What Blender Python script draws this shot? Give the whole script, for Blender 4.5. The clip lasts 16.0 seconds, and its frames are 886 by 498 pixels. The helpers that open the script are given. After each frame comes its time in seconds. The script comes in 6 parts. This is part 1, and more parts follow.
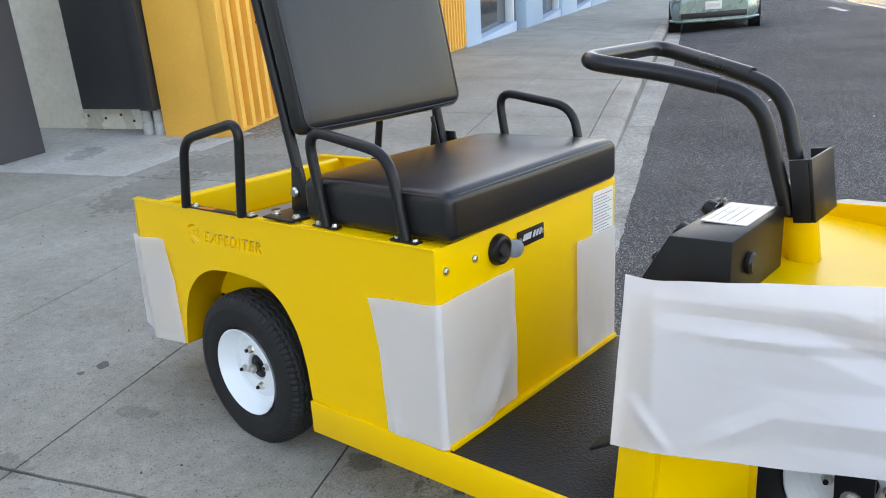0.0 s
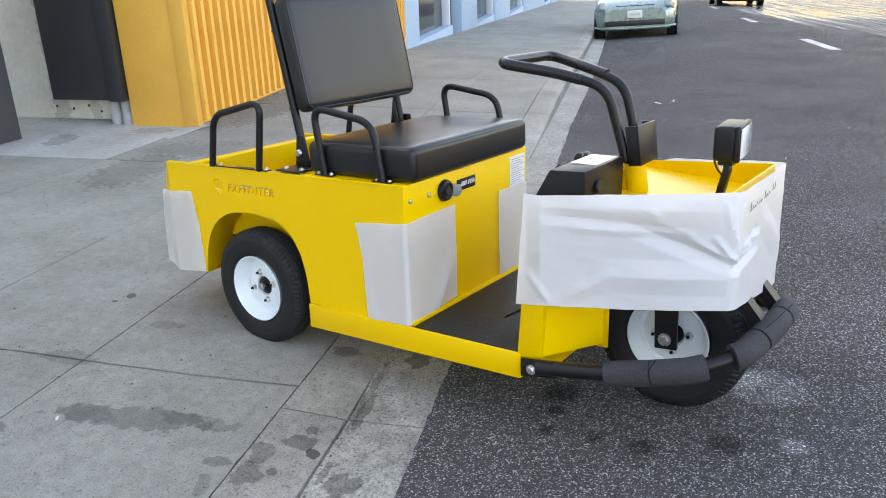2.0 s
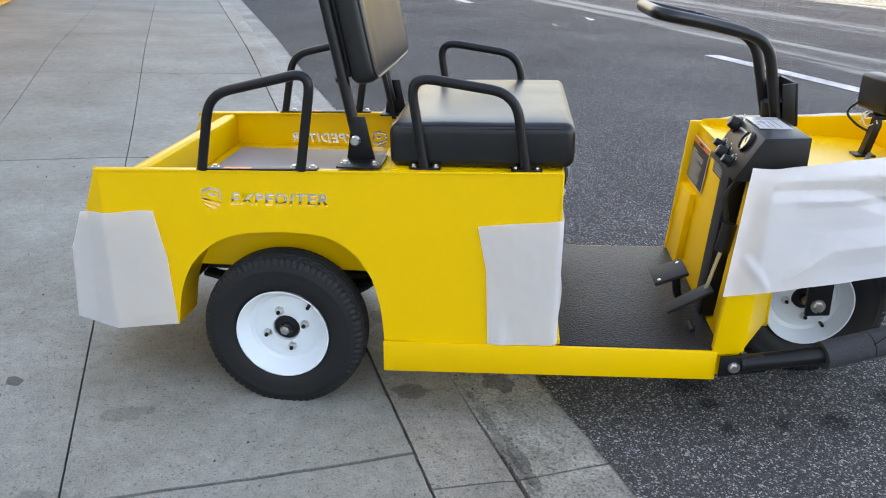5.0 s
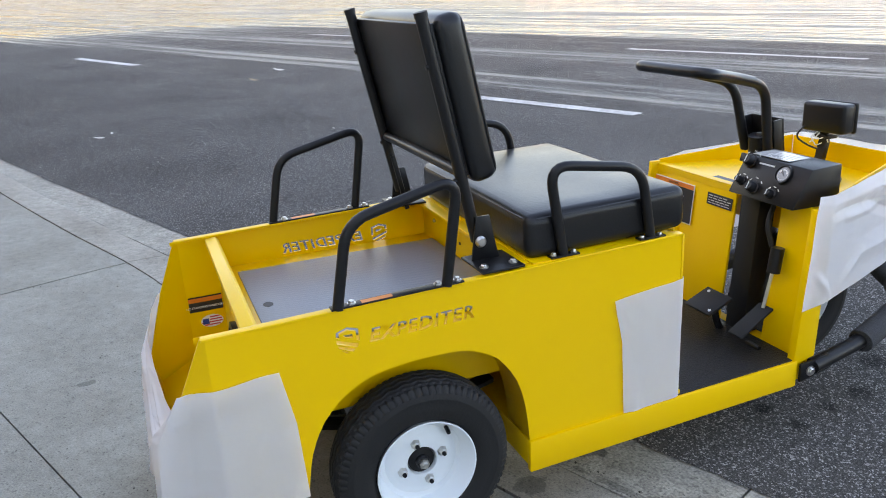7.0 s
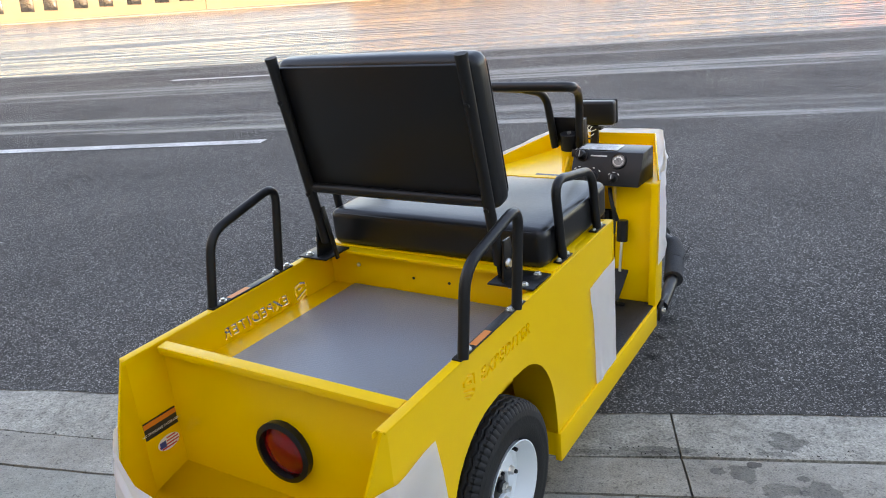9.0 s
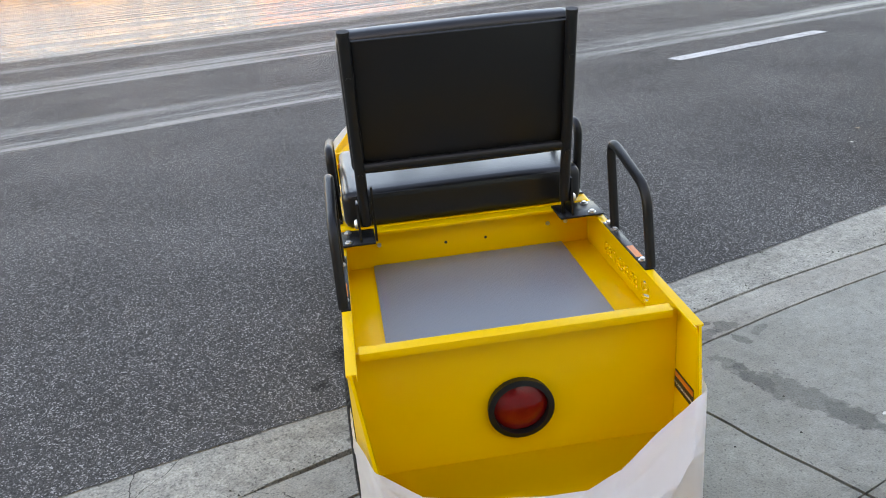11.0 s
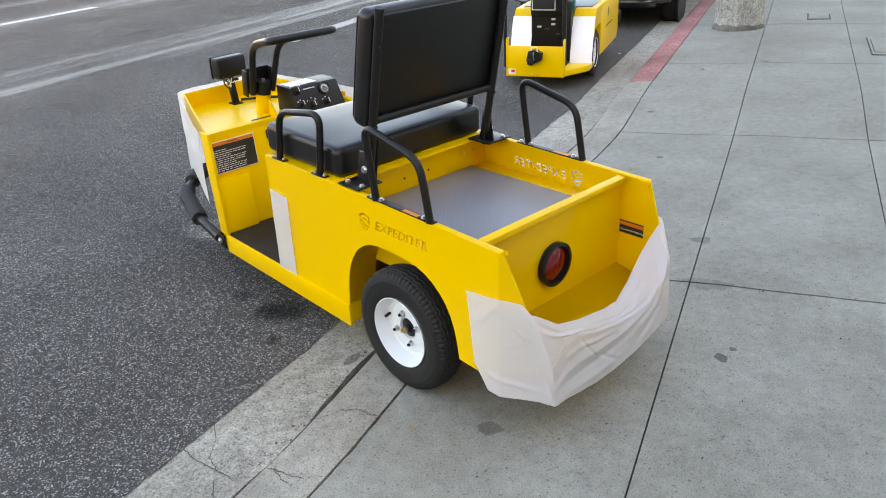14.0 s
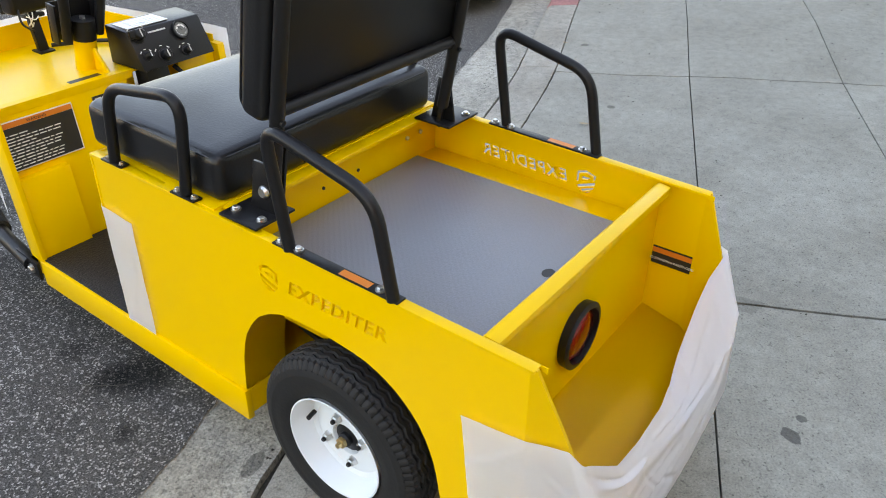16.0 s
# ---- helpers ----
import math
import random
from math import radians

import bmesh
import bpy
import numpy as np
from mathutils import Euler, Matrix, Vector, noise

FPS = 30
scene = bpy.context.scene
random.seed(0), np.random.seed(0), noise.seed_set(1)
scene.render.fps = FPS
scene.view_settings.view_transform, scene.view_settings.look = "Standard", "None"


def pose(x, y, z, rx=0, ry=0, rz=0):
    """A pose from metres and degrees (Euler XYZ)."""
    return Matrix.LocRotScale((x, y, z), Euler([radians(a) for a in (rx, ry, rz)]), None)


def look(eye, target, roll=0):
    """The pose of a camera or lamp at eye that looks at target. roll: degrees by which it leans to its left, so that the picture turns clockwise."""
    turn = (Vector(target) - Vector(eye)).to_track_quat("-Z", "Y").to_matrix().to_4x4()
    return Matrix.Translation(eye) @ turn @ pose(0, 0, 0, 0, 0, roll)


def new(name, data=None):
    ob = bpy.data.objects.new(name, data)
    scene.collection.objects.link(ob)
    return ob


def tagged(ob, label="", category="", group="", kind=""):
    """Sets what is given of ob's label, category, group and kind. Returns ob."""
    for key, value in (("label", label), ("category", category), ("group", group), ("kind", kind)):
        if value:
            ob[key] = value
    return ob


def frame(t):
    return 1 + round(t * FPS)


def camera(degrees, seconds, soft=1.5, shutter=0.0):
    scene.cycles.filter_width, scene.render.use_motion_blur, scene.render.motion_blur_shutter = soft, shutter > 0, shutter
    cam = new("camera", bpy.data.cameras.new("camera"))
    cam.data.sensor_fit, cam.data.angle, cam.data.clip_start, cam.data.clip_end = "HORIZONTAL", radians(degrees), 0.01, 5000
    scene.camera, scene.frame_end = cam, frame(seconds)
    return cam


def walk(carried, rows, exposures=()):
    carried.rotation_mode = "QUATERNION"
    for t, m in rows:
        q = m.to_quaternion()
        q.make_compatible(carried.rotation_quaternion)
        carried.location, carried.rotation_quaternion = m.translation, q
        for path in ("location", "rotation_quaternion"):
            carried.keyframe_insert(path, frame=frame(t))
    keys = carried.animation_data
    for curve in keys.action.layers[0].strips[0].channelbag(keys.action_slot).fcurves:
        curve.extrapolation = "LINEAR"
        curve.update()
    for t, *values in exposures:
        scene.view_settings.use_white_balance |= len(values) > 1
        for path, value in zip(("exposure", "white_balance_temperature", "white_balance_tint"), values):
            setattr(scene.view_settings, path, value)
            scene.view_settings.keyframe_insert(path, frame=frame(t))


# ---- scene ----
cam = camera(58.8, 16.0, soft=1.0)
PATH = [
    (0, (1.563, -1.343, 1.222), (0.327, 0.053, 0.499), -3.5),
    (0.5, (1.696, -1.572, 1.287), (0.479, -0.153, 0.575), -3.6),
    (1, (1.872, -1.777, 1.324), (0.688, -0.326, 0.623), -3.2),
    (1.5, (2.02, -1.924, 1.338), (0.881, -0.435, 0.644), -2.3),
    (2, (2.005, -1.989, 1.332), (0.897, -0.491, 0.604), -1.7),
    (2.5, (1.824, -2.059, 1.308), (0.769, -0.539, 0.55), -1.0),
    (3, (1.579, -2.062, 1.267), (0.641, -0.476, 0.489), -0.2),
    (3.5, (1.279, -2.049, 1.234), (0.461, -0.401, 0.449), 0.2),
    (3.7, (1.163, -2.031, 1.233), (0.424, -0.357, 0.427), 0.7),
    (5.8, (0.094, -1.999, 1.272), (0.294, -0.170, 0.460), 2.4),
    (6, (-0.024, -1.970, 1.288), (0.260, -0.151, 0.471), 2.25),
    (6.5, (-0.302, -1.870, 1.314), (0.199, -0.090, 0.549), 1.6),
    (7, (-0.537, -1.725, 1.301), (0.155, 0.012, 0.592), 0.3),
    (7.5, (-0.768, -1.528, 1.32), (0.144, 0.115, 0.636), -0.5),
    (8, (-0.999, -1.329, 1.333), (0.129, 0.17, 0.641), -1.3),
    (8.5, (-1.18, -1.199, 1.327), (0.191, 0.091, 0.652), -1.5),
    (8.7, (-1.265, -1.146, 1.341), (0.203, 0.036, 0.672), -1.4),
    (10.8, (-1.787, 0.192, 1.31), (0.092, 0.082, 0.633), -2.0),
    (11, (-1.793, 0.339, 1.299), (0.072, 0.113, 0.611), -2.1),
    (11.5, (-1.819, 0.696, 1.275), (-0.014, 0.184, 0.582), -2.1),
    (12, (-1.825, 1.021, 1.313), (-0.107, 0.304, 0.583), -1.7),
    (12.5, (-1.806, 1.333, 1.346), (-0.177, 0.457, 0.585), -2.2),
    (13, (-1.827, 1.507, 1.363), (-0.287, 0.48, 0.606), -1.9),
    (13.5, (-1.849, 1.661, 1.363), (-0.395, 0.518, 0.602), -1.8),
    (14, (-1.757, 1.75, 1.346), (-0.392, 0.492, 0.601), -1.8),
    (14.5, (-1.527, 1.734, 1.322), (-0.272, 0.387, 0.541), -0.8),
    (15, (-1.35, 1.621, 1.289), (-0.163, 0.233, 0.473), -0.4),
    (15.5, (-1.136, 1.413, 1.272), (-0.014, -0.003, 0.412), 0.2),
    (16, (-0.92, 1.181, 1.265), (0.141, -0.227, 0.32), 0.6),
]
walk(cam, [(t, look(*p)) for t, *p in PATH], [(0, 3.24, 7750, 25), (2, 3.32, 7750, 25), (3.5, 3.32, 7700, 25), (6, 3.23, 7450, 26), (7.5, 3.10, 7400, 26), (8.5, 3.06, 7500, 26), (11, 3.23, 8050, 24), (13, 3.31, 8200, 24), (16, 3.31, 8150, 24)])

# ---- world, sun and exposure ----
world = bpy.data.worlds.new("world")
scene.world = world
world.use_nodes = True
wn = world.node_tree.nodes
sky = wn.new("ShaderNodeTexSky")
sky.sky_type = 'NISHITA'
sky.sun_disc = False
SUN_EL, SUN_K, SUN_N = radians(10), 0.35, -0.94     # low sun from behind the near buildings
KD = Vector((-0.3998, 0.9166, 0.0))                 # along the kerb
ND = Vector((0.9166, 0.3998, 0.0))                  # from the buildings to the street
sun_dir = (KD * SUN_K + ND * SUN_N).normalized() * math.cos(SUN_EL) + Vector((0, 0, math.sin(SUN_EL)))
sky.sun_elevation = SUN_EL
sky.sun_rotation = math.atan2(sun_dir.x, sun_dir.y)
sky.air_density, sky.dust_density, sky.ozone_density = 1.0, 2.5, 1.0
wn["Background"].inputs[1].default_value = 0.14
world.node_tree.links.new(sky.outputs[0], wn["Background"].inputs[0])
sun = bpy.data.lights.new("sun", 'SUN')
sun.energy, sun.angle, sun.color = 0.5, radians(0.53), (1.0, 0.86, 0.68)
sun_ob = new("sun", sun)
sun_ob.matrix_world = look(sun_dir * 40, (0, 0, 0))

# ---- materials ----


def material(name, color, rough=0.5, metal=0.0, vary=0.12, scale=6.0, bump=0.0, bump_scale=60.0, coat=0.0, spec=0.5, fine=0.0):
    """A principled surface whose colour varies at two scales, with a fine relief."""
    m = bpy.data.materials.new(name)
    m.use_nodes = True
    nt = m.node_tree
    b = nt.nodes["Principled BSDF"]
    b.inputs["Metallic"].default_value = metal
    b.inputs["Coat Weight"].default_value = coat
    b.inputs["Coat Roughness"].default_value = 0.12
    b.inputs["Specular IOR Level"].default_value = spec
    tc = nt.nodes.new("ShaderNodeTexCoord")
    n1 = nt.nodes.new("ShaderNodeTexNoise")
    n1.inputs["Scale"].default_value, n1.inputs["Detail"].default_value = scale, 6.0
    n2 = nt.nodes.new("ShaderNodeTexNoise")
    n2.inputs["Scale"].default_value, n2.inputs["Detail"].default_value = bump_scale, 3.0
    nt.links.new(tc.outputs["Object"], n1.inputs["Vector"])
    nt.links.new(tc.outputs["Object"], n2.inputs["Vector"])
    mix = nt.nodes.new("ShaderNodeMix")
    mix.data_type = 'RGBA'
    dark = [c * (1 - vary) for c in color]
    light = [min(1.0, c * (1 + vary)) for c in color]
    mix.inputs["A"].default_value, mix.inputs["B"].default_value = (*dark, 1), (*light, 1)
    nt.links.new(n1.outputs["Fac"], mix.inputs["Factor"])
    out = mix.outputs["Result"]
    if fine:
        mul = nt.nodes.new("ShaderNodeMix")
        mul.data_type, mul.blend_type = 'RGBA', 'MULTIPLY'
        mul.inputs["Factor"].default_value = 1.0
        ramp = nt.nodes.new("ShaderNodeMapRange")
        ramp.inputs["From Min"].default_value, ramp.inputs["From Max"].default_value = 0.35, 0.65
        ramp.inputs["To Min"].default_value, ramp.inputs["To Max"].default_value = 1 - fine, 1 + fine
        nt.links.new(n2.outputs["Fac"], ramp.inputs["Value"])
        nt.links.new(out, mul.inputs["A"])
        nt.links.new(ramp.outputs["Result"], mul.inputs["B"])
        out = mul.outputs["Result"]
    nt.links.new(out, b.inputs["Base Color"])
    rr = nt.nodes.new("ShaderNodeMapRange")
    rr.inputs["To Min"].default_value, rr.inputs["To Max"].default_value = max(0.02, rough - 0.08), min(1.0, rough + 0.08)
    nt.links.new(n1.outputs["Fac"], rr.inputs["Value"])
    nt.links.new(rr.outputs["Result"], b.inputs["Roughness"])
    if bump:
        bp = nt.nodes.new("ShaderNodeBump")
        bp.inputs["Strength"].default_value, bp.inputs["Distance"].default_value = bump, 0.004
        nt.links.new(n2.outputs["Fac"], bp.inputs["Height"])
        nt.links.new(bp.outputs["Normal"], b.inputs["Normal"])
    return m


YELLOW = material("yellow_paint", (0.90, 0.542, 0.0), 0.36, vary=0.03, scale=2, bump=0.05, bump_scale=220, coat=0.06, spec=0.26)
BLACK = material("black_powder_coat", (0.010, 0.010, 0.011), 0.36, vary=0.15, spec=0.28, bump=0.10, bump_scale=400)
VINYL = material("black_vinyl", (0.011, 0.0113, 0.0125), 0.30, vary=0.12, spec=0.37, scale=5, bump=0.10, bump_scale=190)
RUBBER = material("tyre_rubber", (0.014, 0.014, 0.0145), 0.62, vary=0.3, scale=14, bump=0.2, bump_scale=160, spec=0.3)
FOAM = material("grey_black_foam", (0.035, 0.036, 0.040), 0.85, vary=0.2, bump=0.6, bump_scale=300, fine=0.3)
WHITE_PAINT = material("white_enamel", (0.74, 0.79, 0.82), 0.3, vary=0.03, coat=0.3)
STEEL = material("zinc_plated_steel", (0.62, 0.61, 0.58), 0.3, metal=1.0, vary=0.1, scale=60)
BRASS = material("yellow_zinc", (0.62, 0.45, 0.22), 0.32, metal=1.0, vary=0.12, scale=60)
PAPER = material("white_masking_paper", (0.94, 0.935, 0.955), 0.5, vary=0.02, scale=3, bump=0.10, bump_scale=22)
BED = material("grey_bed_liner", (0.225, 0.245, 0.275), 0.34, vary=0.06, scale=3, bump=0.25, bump_scale=330, fine=0.12)


def ribbed(m, spacing, turn, depth):
    """Adds fine parallel ribs, a spacing apart and turned about z, to a material's relief."""
    nt = m.node_tree
    tc = nt.nodes.new("ShaderNodeTexCoord")
    mp = nt.nodes.new("ShaderNodeMapping")
    mp.inputs["Rotation"].default_value = (0, 0, radians(turn))
    wave = nt.nodes.new("ShaderNodeTexWave")
    wave.inputs["Scale"].default_value = 2 * math.pi / 20 / spacing
    wave.inputs["Distortion"].default_value, wave.inputs["Detail"].default_value = 0.4, 1.0
    bp = nt.nodes.new("ShaderNodeBump")
    bp.inputs["Strength"].default_value, bp.inputs["Distance"].default_value = depth, 0.003
    b = nt.nodes["Principled BSDF"]
    nt.links.new(tc.outputs["Object"], mp.inputs["Vector"])
    nt.links.new(mp.outputs["Vector"], wave.inputs["Vector"])
    nt.links.new(wave.outputs["Fac"], bp.inputs["Height"])
    nt.links.new(b.inputs["Normal"].links[0].from_socket, bp.inputs["Normal"])
    nt.links.new(bp.outputs["Normal"], b.inputs["Normal"])


ribbed(BED, 0.0110, -45, 0.09)
MAT_RUBBER = material("black_floor_mat", (0.012, 0.012, 0.013), 0.5, vary=0.3, scale=5, bump=0.9, bump_scale=170, fine=0.45, spec=0.35)
INK = material("black_ink", (0.015, 0.015, 0.016), 0.45, vary=0.1)
ORANGE = material("orange_ink", (0.72, 0.20, 0.02), 0.45, vary=0.08)
LABEL_WHITE = material("white_label", (0.75, 0.75, 0.72), 0.4, vary=0.05)
LABEL_RED = material("red_label", (0.55, 0.05, 0.05), 0.4, vary=0.05)
LABEL_BLUE = material("blue_label", (0.03, 0.06, 0.25), 0.4, vary=0.05)
GREY_PLATE = material("silver_plate", (0.55, 0.55, 0.54), 0.28, vary=0.05)
TAIL_RED = material("red_lens", (0.21, 0.004, 0.004), 0.10, vary=0.25, scale=40, coat=0.35, spec=0.35, bump=0.15, bump_scale=90)
LENS = material("headlight_lens", (0.75, 0.76, 0.74), 0.12, vary=0.05, coat=0.8, bump=0.4, bump_scale=70)
FLAP = material("grey_rubber_flap", (0.22, 0.23, 0.24), 0.4, vary=0.2, scale=60)
PALE_DIAL = material("dial_under_glass", (0.13, 0.135, 0.135), 0.10, vary=0.2, scale=70, coat=1.0)
DIAL = material("grey_dial", (0.16, 0.17, 0.17), 0.35, vary=0.3, scale=70)

# ---- mesh helpers ----


def smooth(me, angle=35):
    """Smooth shading but for edges sharper than the angle."""
    for p in me.polygons:
        p.use_smooth = True
    bm = bmesh.new()
    bm.from_mesh(me)
    for e in bm.edges:
        if len(e.link_faces) == 2 and e.calc_face_angle(0) > radians(angle):
            e.smooth = False
    bm.to_mesh(me)
    bm.free()


def mesh_of(name, bm, mat, angle=35):
    bmesh.ops.recalc_face_normals(bm, faces=bm.faces)
    me = bpy.data.meshes.new(name)
    bm.to_mesh(me)
    bm.free()
    me.materials.append(mat)
    smooth(me, angle)
    return me


def part(name, bm, mat, parent=None, label="", m=None, kind=""):
    ob = new(name, mesh_of(name, bm, mat))
    if m is not None:
        ob.matrix_basis = m
    if parent is not None:
        ob.parent = parent
    return tagged(ob, label, kind=kind)


def bm_add(bm, verts, faces):
    vs = [bm.verts.new(v) for v in verts]
    for f in faces:
        try:
            bm.faces.new([vs[i] for i in f])
        except ValueError:
            pass
    return vs


def box(x0, x1, y0, y1, z0, z1, bevel=0.003, bm=None, seg=2):
    own = bmesh.new()
    bmesh.ops.create_cube(own, size=1)
    for v in own.verts:
        v.co = Vector((x0 + (v.co.x + 0.5) * (x1 - x0), y0 + (v.co.y + 0.5) * (y1 - y0), z0 + (v.co.z + 0.5) * (z1 - z0)))
    if bevel:
        bmesh.ops.bevel(own, geom=own.edges[:], offset=bevel, segments=seg, affect='EDGES', profile=0.5)
    return join(bm, own)


def join(bm, own):
    if bm is None:
        return own
    me = bpy.data.meshes.new("t")
    own.to_mesh(me)
    own.free()
    bm.from_mesh(me)
    bpy.data.meshes.remove(me)
    return bm


def moved(bm, m):
    bmesh.ops.transform(bm, matrix=m, verts=bm.verts)
    return bm


def prism(poly, lo, hi, axis='y', bevel=0.0, bm=None):
    """A flat outline (two coordinates each) given thickness along an axis."""
    own = bmesh.new()

    def at(p, d):
        return {'y': (p[0], d, p[1]), 'x': (d, p[0], p[1]), 'z': (p[0], p[1], d)}[axis]
    a = [own.verts.new(at(p, lo)) for p in poly]
    b = [own.verts.new(at(p, hi)) for p in poly]
    own.faces.new(a)
    own.faces.new(b[::-1])
    for i in range(len(poly)):
        j = (i + 1) % len(poly)
        own.faces.new((a[i], b[i], b[j], a[j]))
    if bevel:
        bmesh.ops.bevel(own, geom=own.edges[:], offset=bevel, segments=2, affect='EDGES', profile=0.5)
    return join(bm, own)


def fillet(points, radius, steps=6):
    """The points of a polyline with its corners rounded."""
    pts = [Vector(p) for p in points]
    out = [pts[0]]
    for a, b, c in zip(pts, pts[1:], pts[2:]):
        d1, d2 = (a - b), (c - b)
        r = min(radius, d1.length * 0.48, d2.length * 0.48)
        p, q = b + d1.normalized() * r, b + d2.normalized() * r
        for i in range(steps + 1):
            t = i / steps
            out.append(p * (1 - t) ** 2 + b * 2 * t * (1 - t) + q * t * t)
    out.append(pts[-1])
    return out


def tube(points, r, bm=None, sides=12, radius=0.05, caps=True, closed=False):
    """A round bar along a polyline with rounded corners."""
    own = bmesh.new()
    pts = fillet(points, radius) if radius else [Vector(p) for p in points]
    rings, up = [], None
    for i, p in enumerate(pts):
        d = (pts[min(i + 1, len(pts) - 1)] - pts[max(i - 1, 0)]).normalized()
        if up is None:
            up = Vector((0, 0, 1)) if abs(d.z) < 0.9 else Vector((1, 0, 0))
        side = d.cross(up).normalized()
        up = side.cross(d).normalized()
        rr = r(i / (len(pts) - 1)) if callable(r) else r
        rings.append([own.verts.new(p + (side * math.cos(a) + up * math.sin(a)) * rr) for a in [2 * math.pi * k / sides for k in range(sides)]])
    for a, b in zip(rings, rings[1:]):
        for k in range(sides):
            own.faces.new((a[k], a[(k + 1) % sides], b[(k + 1) % sides], b[k]))
    if caps:
        own.faces.new(rings[0])
        own.faces.new(rings[-1][::-1])
    return join(bm, own)


def lathe(profile, sides=48, axis='y', bm=None, ripple=None):
    """A profile of (radius, along) turned round an axis."""
    own = bmesh.new()
    rings = []
    for i, (r, h) in enumerate(profile):
        ring = []
        for k in range(sides):
            a = 2 * math.pi * k / sides
            rr = r + (ripple(i, k) if ripple else 0)
            c, s = rr * math.cos(a), rr * math.sin(a)
            ring.append(own.verts.new({'y': (c, h, s), 'x': (h, c, s), 'z': (c, s, h)}[axis]))
        rings.append(ring)
    for a, b in zip(rings, rings[1:]):
        for k in range(sides):
            own.faces.new((a[k], a[(k + 1) % sides], b[(k + 1) % sides], b[k]))
    if profile[0][0] > 1e-4:          # an open profile closes upon itself
        for k in range(sides):
            own.faces.new((rings[-1][k], rings[-1][(k + 1) % sides], rings[0][(k + 1) % sides], rings[0][k]))
    bmesh.ops.remove_doubles(own, verts=own.verts, dist=1e-5)
    return join(bm, own)


def bolt(parent, at, axis='z', r=0.008, h=0.007, mat=None):
    """A hexagon bolt head on a washer."""
    bm = lathe([(0, h), (r * 0.8, h), (r, h * 0.8), (r, 0.001)], 6, axis)
    lathe([(0, 0.002), (r * 1.45, 0.002), (r * 1.45, -0.002), (0, -0.002)], 14, axis, bm)
    return part("bolt", moved(bm, Matrix.Translation(at)), mat or STEEL, parent)


def text_mesh(body, size, mat, parent, m, depth=0.0006, align='LEFT', name="lettering", space=1.0, bold=0.0):
    cu = bpy.data.curves.new("t", 'FONT')
    cu.body, cu.size, cu.extrude, cu.align_x, cu.space_character = body, size, depth, align, space
    cu.resolution_u, cu.offset = 2, bold
    ob = bpy.data.objects.new("t", cu)
    scene.collection.objects.link(ob)
    bpy.context.view_layer.update()
    me = bpy.data.meshes.new_from_object(ob.evaluated_get(bpy.context.evaluated_depsgraph_get()))
    bpy.data.objects.remove(ob)
    bpy.data.curves.remove(cu)
    me.transform(m)
    if mat is None:
        return me
    me.materials.clear()
    me.materials.append(mat)
    ob = new(name, me)
    ob.parent = parent
    return ob


def frame_of(o, right, up):
    """A matrix whose x runs along right and y along up, at o."""
    r = Vector(right).normalized()
    u = (Vector(up) - r * r.dot(Vector(up))).normalized()
    n = r.cross(u)
    return Matrix(((r.x, u.x, n.x, o[0]), (r.y, u.y, n.y, o[1]), (r.z, u.z, n.z, o[2]), (0, 0, 0, 1)))


def plate(w, h, t=0.0012, bevel=0.0, hole=False):
    return box(0, w, 0, h, 0, t, bevel)


def empty(name, m=None, label="", category="", group="", kind=""):
    ob = new(name)
    if m is not None:
        ob.matrix_basis = m
    return tagged(ob, label, category, group, kind)


# ---- the street: the local x runs along the kerb, the local y towards the buildings ----
KN = Matrix.Rotation(math.atan2(KD.y, KD.x), 4, 'Z')
SLOPE = -0.047
PROFILE_N = [-60, -2, -0.8, -0.35, 0.1, 0.28, 0.30, 0.7, 1.2, 1.75, 4, 9, 18, 30, 400]
PROFILE_Z = [0.35, 0.06, 0.037, 0.014, 0.006, -0.009, -0.012, -0.012, 0.035, 0.066, 0.12, 0.10, 0.05, 0.0, 0.0]


def step(x, a, b):
    t = min(max((x - a) / (b - a), 0), 1)
    return t * t * (3 - 2 * t)


def kerb_height(k):
    """The kerb is dropped where the cart stands and rises on both sides."""
    return max(0.11 * step(k, 2.5, 6.0), 0.065 * step(-k, 2.5, 3.8))


def level(k, n, raised=True):
    z = SLOPE * k + float(np.interp(n, PROFILE_N, PROFILE_Z))
    if raised and n < 0.305:
        z += kerb_height(k)
    return z


def swing(k):
    """How far the kerb stands out towards the street beyond the dropped stretch."""
    return 0.13 * step(k, 0.45, 2.3) - 0.085 * step(-k, 1.2, 2.8)


def gutter_edge(k):
    return 0.54 + 0.10 * step(k, 0.0, 1.5) + 0.12 * step(k, 3, 12) - 0.05 * step(-k, 1.8, 3.6) + 0.016 * noise.noise((k * 1.3, 3.1, 0)) + 0.008 * noise.noise((k * 6.0, 1.1, 0)) + 0.007 * noise.noise((k * 19.0, 4.1, 0)) + 0.004 * noise.noise((k * 47.0, 8.1, 0))


